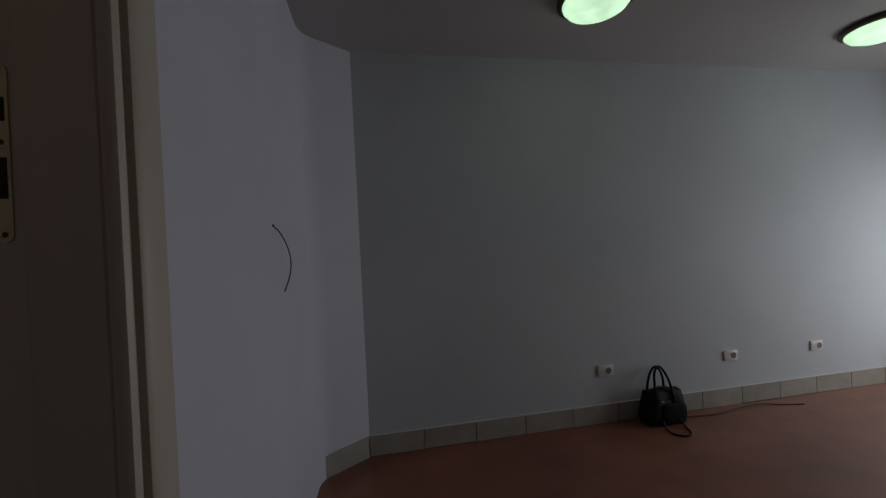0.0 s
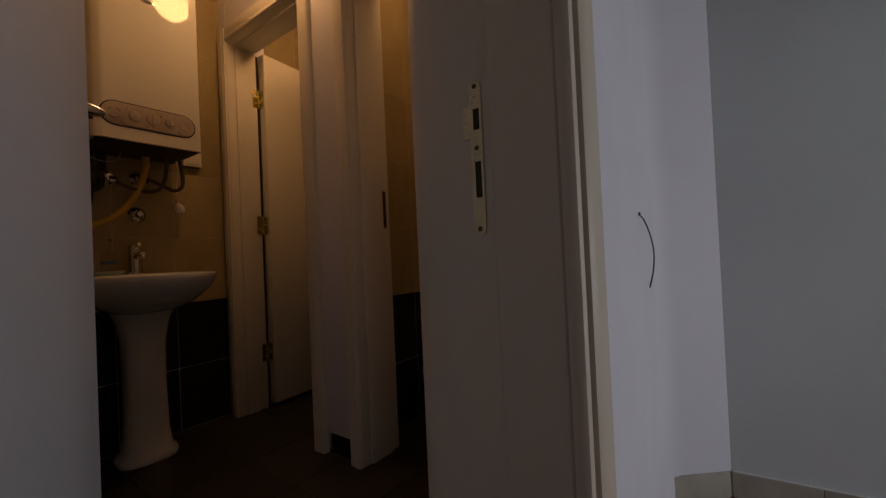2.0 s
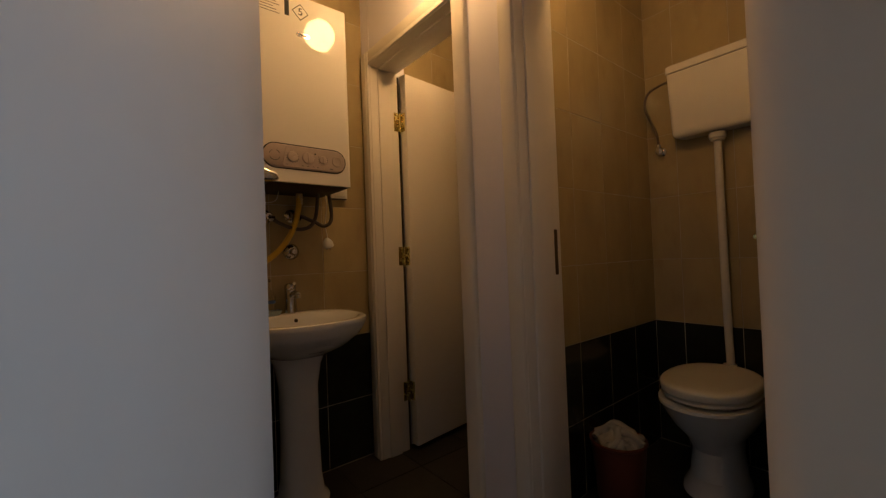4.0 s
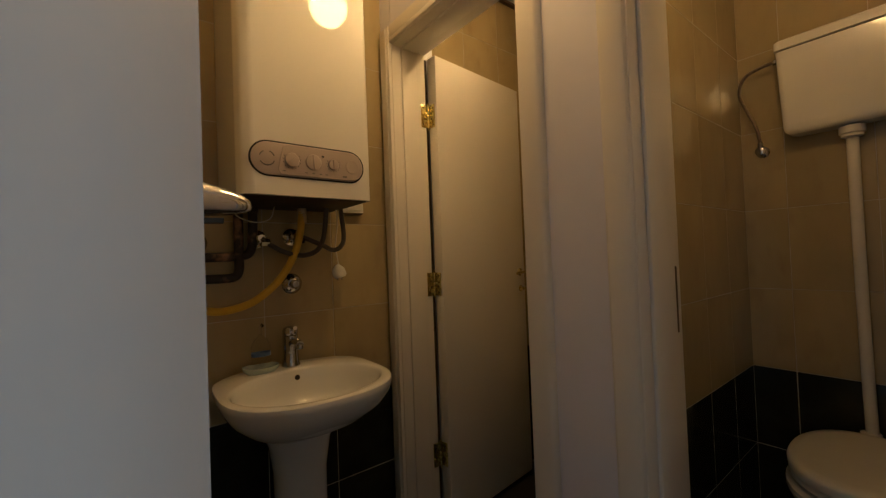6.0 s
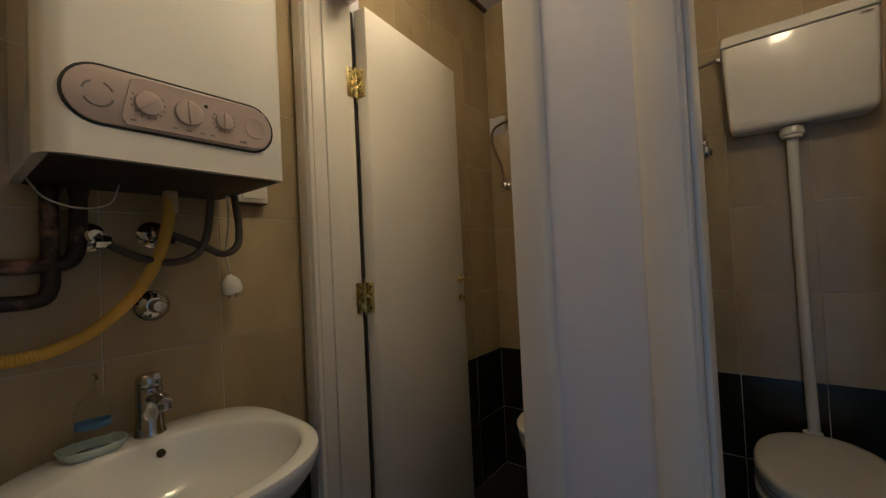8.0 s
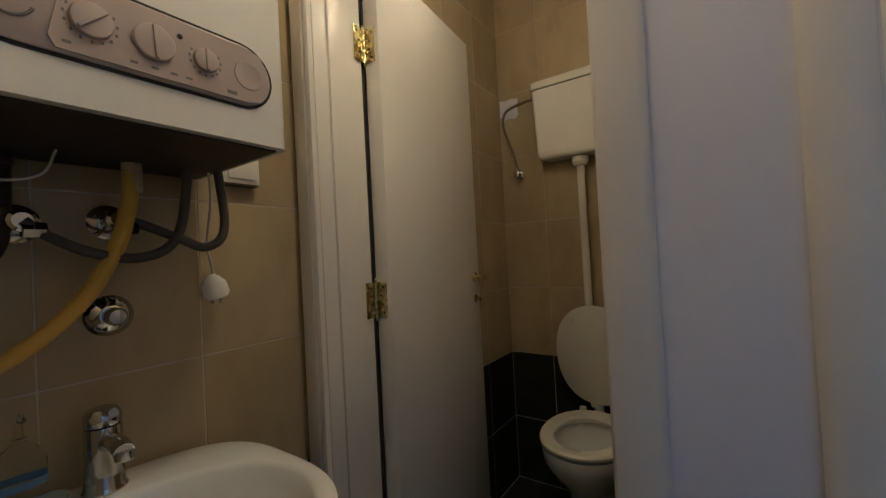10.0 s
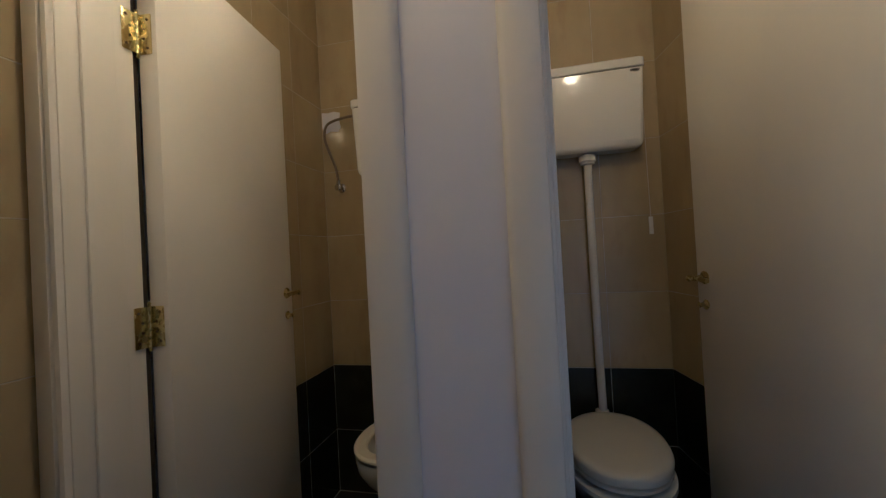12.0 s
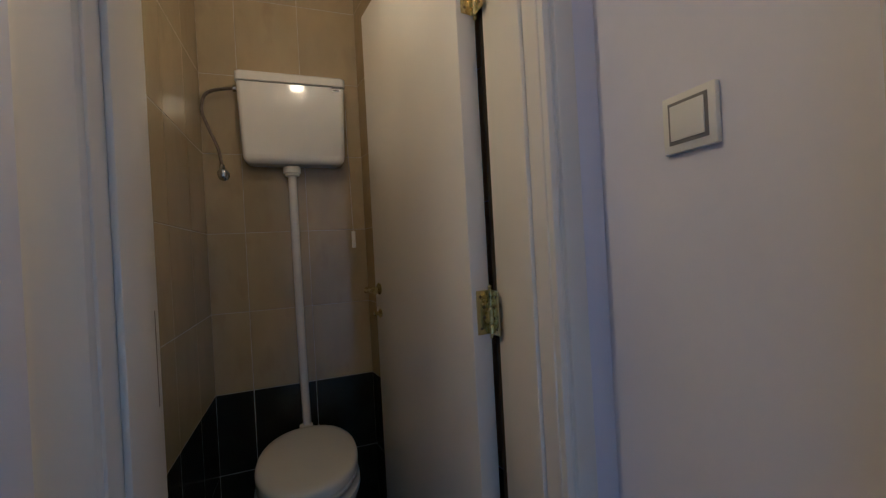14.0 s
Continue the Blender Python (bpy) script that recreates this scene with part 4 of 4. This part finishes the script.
# rough plaster filling where a tile corner is broken out behind the hose
edge = [(-2.489, 2.352), (-2.455, 2.346), (-2.420, 2.351), (-2.385, 2.341), (-2.392, 2.300), (-2.385, 2.262), (-2.402, 2.243), (-2.440, 2.250), (-2.466, 2.240), (-2.489, 2.268)]
cx_, cz_ = -2.437, 2.297
rings = [[Vector((cx_ + (x - cx_) * k, y, cz_ + (z - cz_) * k)) for x, z in edge] for k, y in ((1.0, 2.6018), (0.99, 2.6000), (0.93, 2.5988), (0.6, 2.5992), (0.2, 2.5985))]
struct("trim_filling", loft(rings), M["plaster"], "rough white plaster filling in a broken tile", "filling")

# dark strip where the tiles of the stall meet the ceiling
struct("trim_ceiling", box(-2.4885, -2.466, 1.602, 2.596, TOP - 0.020, TOP - 0.001, bevel=0.004), M["trim_brown"], "dark brown strip between tiles and ceiling", "trim")


# lamps ----------------------------------------------------------------------
def globe_lamp(p, r, mat, label):
    l = thing("ceiling_lamp", (p[0], p[1], TOP), label, "lamp", "washroom lamps")
    part("base", lathe([(0.045, 0), (0.046, 0.004), (0.040, 0.020), (0.020, 0.026), (0.018, TOP - p[2] - r * 0.8)], at((p[0], p[1], TOP), "-z"), 24), M["plastic"], l)
    bm = bmesh.new()
    bmesh.ops.create_uvsphere(bm, u_segments=28, v_segments=18, radius=r)
    bmesh.ops.transform(bm, matrix=Matrix.Translation(p), verts=bm.verts)
    part("globe", bm, mat, l, "glowing warm globe")


globe_lamp((-1.74, 1.178, 2.64), 0.078, M["lamp_main"], "warm globe lamp under the washroom ceiling")


def wall_lamp(x, label):
    l = thing("wall_lamp", (x, 1.50, 2.58), label, "lamp", "stall lamps")
    part("base", lathe([(0.040, 0), (0.041, 0.004), (0.034, 0.016), (0.020, 0.022), (0.020, 0.065)], at((x, 1.50, 2.58), "y"), 24), M["plastic"], l)
    bm = bmesh.new()
    bmesh.ops.create_uvsphere(bm, u_segments=24, v_segments=16, radius=0.046)
    bmesh.ops.transform(bm, matrix=Matrix.Translation((x, 1.605, 2.58)), verts=bm.verts)
    part("bulb", bm, M["lamp_stall"], l, "glowing warm bulb")


wall_lamp(-1.165, "warm bulb on the wall inside the toilet stall")
wall_lamp(-2.06, "warm bulb on the wall inside the toilet stall")


def dome_lamp(x, y):
    l = thing("dome_lamp", (x, y, HALL_TOP), "round ceiling lamp with a pale greenish glass dome and dark rim", "lamp", "hall ceiling lamps")
    part("rim", lathe([(0.185, 0), (0.190, 0.004), (0.190, 0.022), (0.178, 0.030), (0.165, 0.031)], at((x, y, HALL_TOP - 0.001), "-z"), 40), M["rim"], l)
    part("dome", lathe([(0.166, 0.024), (0.163, 0.040), (0.145, 0.062), (0.105, 0.082), (0.05, 0.092), (0.01, 0.094)], at((x, y, HALL_TOP), "-z"), 40), M["lamp_hall"], l, "glowing glass dome")


dome_lamp(1.02, 2.12)
dome_lamp(2.93, 2.37)

# the hall's small things ----------------------------------------------------
wire = thing("wall_wire", (-0.44, 1.71, 1.335), "short dark wire end bowing out of the plaster", "cable")
part("wire", tube([(west_x(1.70) - 0.004, 1.70, 1.338), (west_x(1.73) + 0.010, 1.735, 1.322), (west_x(1.78) + 0.022, 1.80, 1.27), (west_x(1.79) + 0.028, 1.825, 1.21), (west_x(1.78) + 0.026, 1.805, 1.15), (west_x(1.74) + 0.018, 1.75, 1.096)], 0.0024, 8), M["cable"], wire)
part("tip", lathe([(0.004, 0), (0.005, 0.004), (0.003, 0.008)], at((west_x(1.70) + 0.002, 1.70, 1.334)), 8), M["cable"], wire)

for i, (u, z) in enumerate(((1.575, 0.348), (2.565, 0.353), (3.325, 0.353))):
    o = thing("wall_socket", hall(u, -0.001, z), "white plastic wall socket with a dark recess", "socket", "hall wall sockets")
    m = Matrix.Translation(hall(u, -0.001, z)) @ pose(0, 0, 0, 0, 0, 5.35)
    bm = box(-0.055, 0.055, -0.010, 0.0, -0.036, 0.036, bevel=0.003)
    bmesh.ops.transform(bm, matrix=m, verts=bm.verts)
    part("plate", bm, M["plastic"], o)
    for dx in (0.018,):
        part("outlet", lathe([(0.020, 0.0), (0.021, 0.002), (0.019, 0.0025), (0.018, 0.0012), (0.004, 0.001)], m @ Matrix.Translation((dx, -0.0102, 0)) @ AXIS["-y"], 20), M["ink"], o)


def handbag():
    b = thing("handbag", hall(1.92, -0.10, 0), "black leather handbag slumped against the wall", "handbag")
    m = Matrix.Translation(hall(1.92, -0.095, 0)) @ pose(0, 0, 0, 0, 0, 5.35)

    def crumple(p, z):
        q = Vector(p)
        q.x += 0.010 * noise.noise(p * 14)
        q.y += 0.014 * noise.noise(p * 13 + Vector((5, 0, 0)))
        if z > 0.15:
            q.z += 0.022 * noise.noise(Vector((p.x * 16, p.y * 9, 3))) - 0.10 * max(0.0, p.x - 0.05)
        return m @ q
    rings = []
    for z, w, d in ((0.001, 0.128, 0.062), (0.008, 0.140, 0.072), (0.035, 0.145, 0.077), (0.06, 0.144, 0.077), (0.09, 0.142, 0.074), (0.12, 0.140, 0.068), (0.15, 0.137, 0.060), (0.18, 0.134, 0.050), (0.205, 0.130, 0.040), (0.218, 0.126, 0.030), (0.222, 0.118, 0.016)):
        rings.append([crumple(p, z) for p in ellipse(0, 0, w, d, z, 56, 5.0)])
    part("body", loft(rings), M["bag"], b)
    rings = [[m @ (Vector((0.030, -0.070 - dy, 0.085)) + Vector((0.086 * k * math.copysign(abs(math.cos(t)) ** 0.5, math.cos(t)), 0, 0.062 * k * math.copysign(abs(math.sin(t)) ** 0.5, math.sin(t))))) for t in [2 * math.pi * i / 28 for i in range(28)]] for dy, k in ((0.0, 1.0), (0.010, 1.0), (0.016, 0.94), (0.019, 0.75), (0.020, 0.3))]
    part("pocket", loft(rings), M["bag"], b)
    for y, tilt in ((-0.045, 0.0), (0.040, 0.016)):
        part("handle", tube([m @ Vector(q) for q in ((-0.080, y, 0.16), (-0.077, y * 0.8, 0.25), (-0.055 + tilt, y * 0.7 + 0.02, 0.335 - tilt), (-0.010 + tilt, y * 0.6 + 0.03, 0.365 - tilt), (0.025 + tilt, y * 0.7 + 0.02, 0.32 - tilt), (0.042, y * 0.8, 0.24), (0.048, y, 0.16))], 0.0078, 10, 7), M["bag"], b)
        for x in (-0.080, 0.048):
            part("handle_tab", box(-0.013, 0.013, -0.004, 0.004, -0.030, 0.030, bevel=0.003), M["bag"], b).matrix_basis = m @ Matrix.Translation((x, y * 1.35, 0.150))
    part("clasp", box(-0.012, 0.012, -0.004, 0.004, -0.008, 0.008, bevel=0.002), M["chrome"], b, "bright metal clasp").matrix_basis = m @ Matrix.Translation((-0.062, -0.078, 0.165))
    part("shoulder_strap", tube([m @ Vector(q) for q in ((0.045, -0.07, 0.06), (0.06, -0.12, 0.012), (0.04, -0.19, 0.006), (-0.01, -0.225, 0.006), (-0.06, -0.20, 0.006), (-0.075, -0.13, 0.008), (-0.06, -0.07, 0.05))], 0.0055, 8, 8), M["bag"], b)
    part("zip", tube([m @ Vector(q) for q in ((-0.11, 0, 0.220), (-0.04, 0, 0.228), (0.04, 0, 0.222), (0.10, 0, 0.212))], 0.004, 6, 6), M["cable"], b)
    return b


handbag()
cb = thing("floor_cable", hall(2.4, -0.08, 0), "thin dark cable lying along the skirting", "cable")
part("cable", tube([hall(2.08, -0.09, 0.004), hall(2.3, -0.11, 0.004), hall(2.5, -0.085, 0.006), hall(2.7, -0.07, 0.010), hall(2.85, -0.11, 0.004), hall(3.0, -0.15, 0.004)], 0.004, 8), M["cable"], cb)

# pieces: skirting, wall and floor tiles --------------------------------------
def slab_mesh(name, w, h, d, mat, bevel=0.0012):
    """A tile of width w along x, height h along z, with its face at y = -d; origin at a lower corner of its back."""
    bm = bmesh.new()
    b = bevel
    back = [bm.verts.new(p) for p in ((0, 0, 0), (w, 0, 0), (w, 0, h), (0, 0, h))]
    mid = [bm.verts.new(p) for p in ((0, -d + b, 0), (w, -d + b, 0), (w, -d + b, h), (0, -d + b, h))]
    face = [bm.verts.new(p) for p in ((b, -d, b), (w - b, -d, b), (w - b, -d, h - b), (b, -d, h - b))]
    for lo, hi in ((back, mid), (mid, face)):
        for i in range(4):
            bm.faces.new((lo[i], lo[(i + 1) % 4], hi[(i + 1) % 4], hi[i]))
    bm.faces.new(face)
    return mesh_of(name, bm, mat)


CACHE = {}


def piece(name, parent, m, w, h, d, mat):
    key = (name, round(w, 3), round(h, 3), d, mat.name)
    if key not in CACHE:
        CACHE[key] = slab_mesh(name, w, h, d, mat)
    ob = new(name, CACHE[key])
    ob.parent = parent
    ob.matrix_basis = m
    return ob


def cuts(lo, hi, first, step):
    k = math.ceil((lo - first) / step)
    out = [lo]
    while first + k * step < hi - 0.004:
        if first + k * step > lo + 0.004:
            out.append(first + k * step)
        k += 1
    return out + [hi]


JOINT = 0.0024


def tile_wall(parent, origin, turn, length, first, top=TOP, skip=None):
    """Rows of 25 x 33 cm tiles on a face that runs from origin along its local x; two black rows, tan above."""
    m0 = Matrix.Translation(origin) @ pose(0, 0, 0, 0, 0, turn)
    xs = cuts(0, length, first, 0.25)
    zs = cuts(WC, top, 1.048, 0.3305)
    for a, b in zip(xs, xs[1:]):
        for c, d in zip(zs, zs[1:]):
            mat = M["dark"] if d < 1.06 else M["tan"]
            piece("tile", parent, m0 @ Matrix.Translation((a + JOINT / 2, 0.0071, c + JOINT / 2)) @ pose(0, 0, 0, random.uniform(-0.08, 0.08), 0, random.uniform(-0.08, 0.08)), b - a - JOINT, d - c - JOINT, 0.008, mat)


tile_wall(wall_b, (WEST, BACK, 0), 0, -1.6425 - WEST, -2.274 - WEST)
tile_wall(wall_b, (-1.5475, BACK, 0), 0, 0.642, -1.405 + 1.5475)
tile_wall(wall_w, (WEST, 0.505, 0), 90, FRONT - 0.505, 1.115 - 0.505)
tile_wall(wall_s, (-1.43, 0.505, 0), 180, -1.43 - WEST, 0.0)
tile_wall(wall_w, (WEST, 1.50, 0), 90, BACK - 1.50, 0.10)
tile_wall(wall_p, (-1.5475, 1.50, 0), 90, BACK - 1.50, 0.11)
tile_wall(wall_p, (-1.6425, BACK, 0), -90, BACK - 1.50, 0.24)
side = math.degrees(math.atan2(1.56 - 2.608, -0.735 + 0.905))
wall_e = struct("wall_stall_side", prism([(-0.736, 1.572), (-0.726, 1.572), (-0.896, 2.606), (-0.906, 2.606)], WC, TOP - 0.01), M["grout"], "tiled side wall of the toilet stall", "wall")
tile_wall(wall_e, (-0.906, 2.606, 0), side, 1.045, 0.25, TOP - 0.02)

xs, ys = cuts(-2.49, -0.66, -2.213, 0.33), cuts(0.51, 2.6, 1.14, 0.33)
floor = bpy.data.objects["floor_washroom"]
for a, b in zip(xs, xs[1:]):
    for c, d in zip(ys, ys[1:]):
        piece("tile", floor, Matrix.Translation((a + 0.002, c + 0.002, WC - 0.010)) @ pose(0, 0, 0, -90, 0, 0), b - a - 0.004, d - c - 0.004, 0.010, M["floor_tile"])
for a, b in zip(cuts(-1.42, -0.36, -1.22, 0.33), cuts(-1.42, -0.36, -1.22, 0.33)[1:]):
    for c, d in ((-0.34, -0.18), (-0.18, 0.15), (0.15, 0.48), (0.48, 0.508)):
        piece("tile", floor, Matrix.Translation((a + 0.002, c + 0.002, WC - 0.010)) @ pose(0, 0, 0, -90, 0, 0), b - a - 0.004, d - c - 0.004, 0.010, M["floor_tile"])

base = tagged(new("baseboard"), "beige-grey ceramic skirting tiles round the hall", "skirting", kind="structure")
u = 0.0
while u < 4.5:
    w = min(0.33, 4.54 - u)
    piece("tile", base, Matrix.Translation(hall(u + 0.002, -0.0005, 0.0)) @ pose(0, 0, random.uniform(0, 0.003), random.uniform(-0.3, 0.3), random.uniform(-0.25, 0.25), 5.35), w - 0.004, 0.122, 0.011, M["skirting"])
    u += 0.33
k0, k1 = Vector((*K, 0)), CORNER
d = (k1 - k0).normalized()
ang = math.degrees(math.atan2(d.y, d.x))
side_n = Vector((d.y, -d.x, 0))
piece("tile", base, Matrix.Translation(k0 + d * 0.004 + side_n * 0.0005) @ pose(0, 0, 0, 0, 0, ang), (k1 - k0).length - 0.018, 0.122, 0.011, M["skirting"])
piece("tile", base, Matrix.Translation(k0 - d * 0.004 + side_n * 0.0005) @ pose(0, 0, 0, 0, 0, ang), 0.007, 0.118, 0.013, M["hole"])
part("caulk", hall_prism(0.01, 4.54, -0.0125, -0.001, 0.1222, 0.1262), M["frame_white"], base, "white sealant line on top of the skirting", smooth=False)
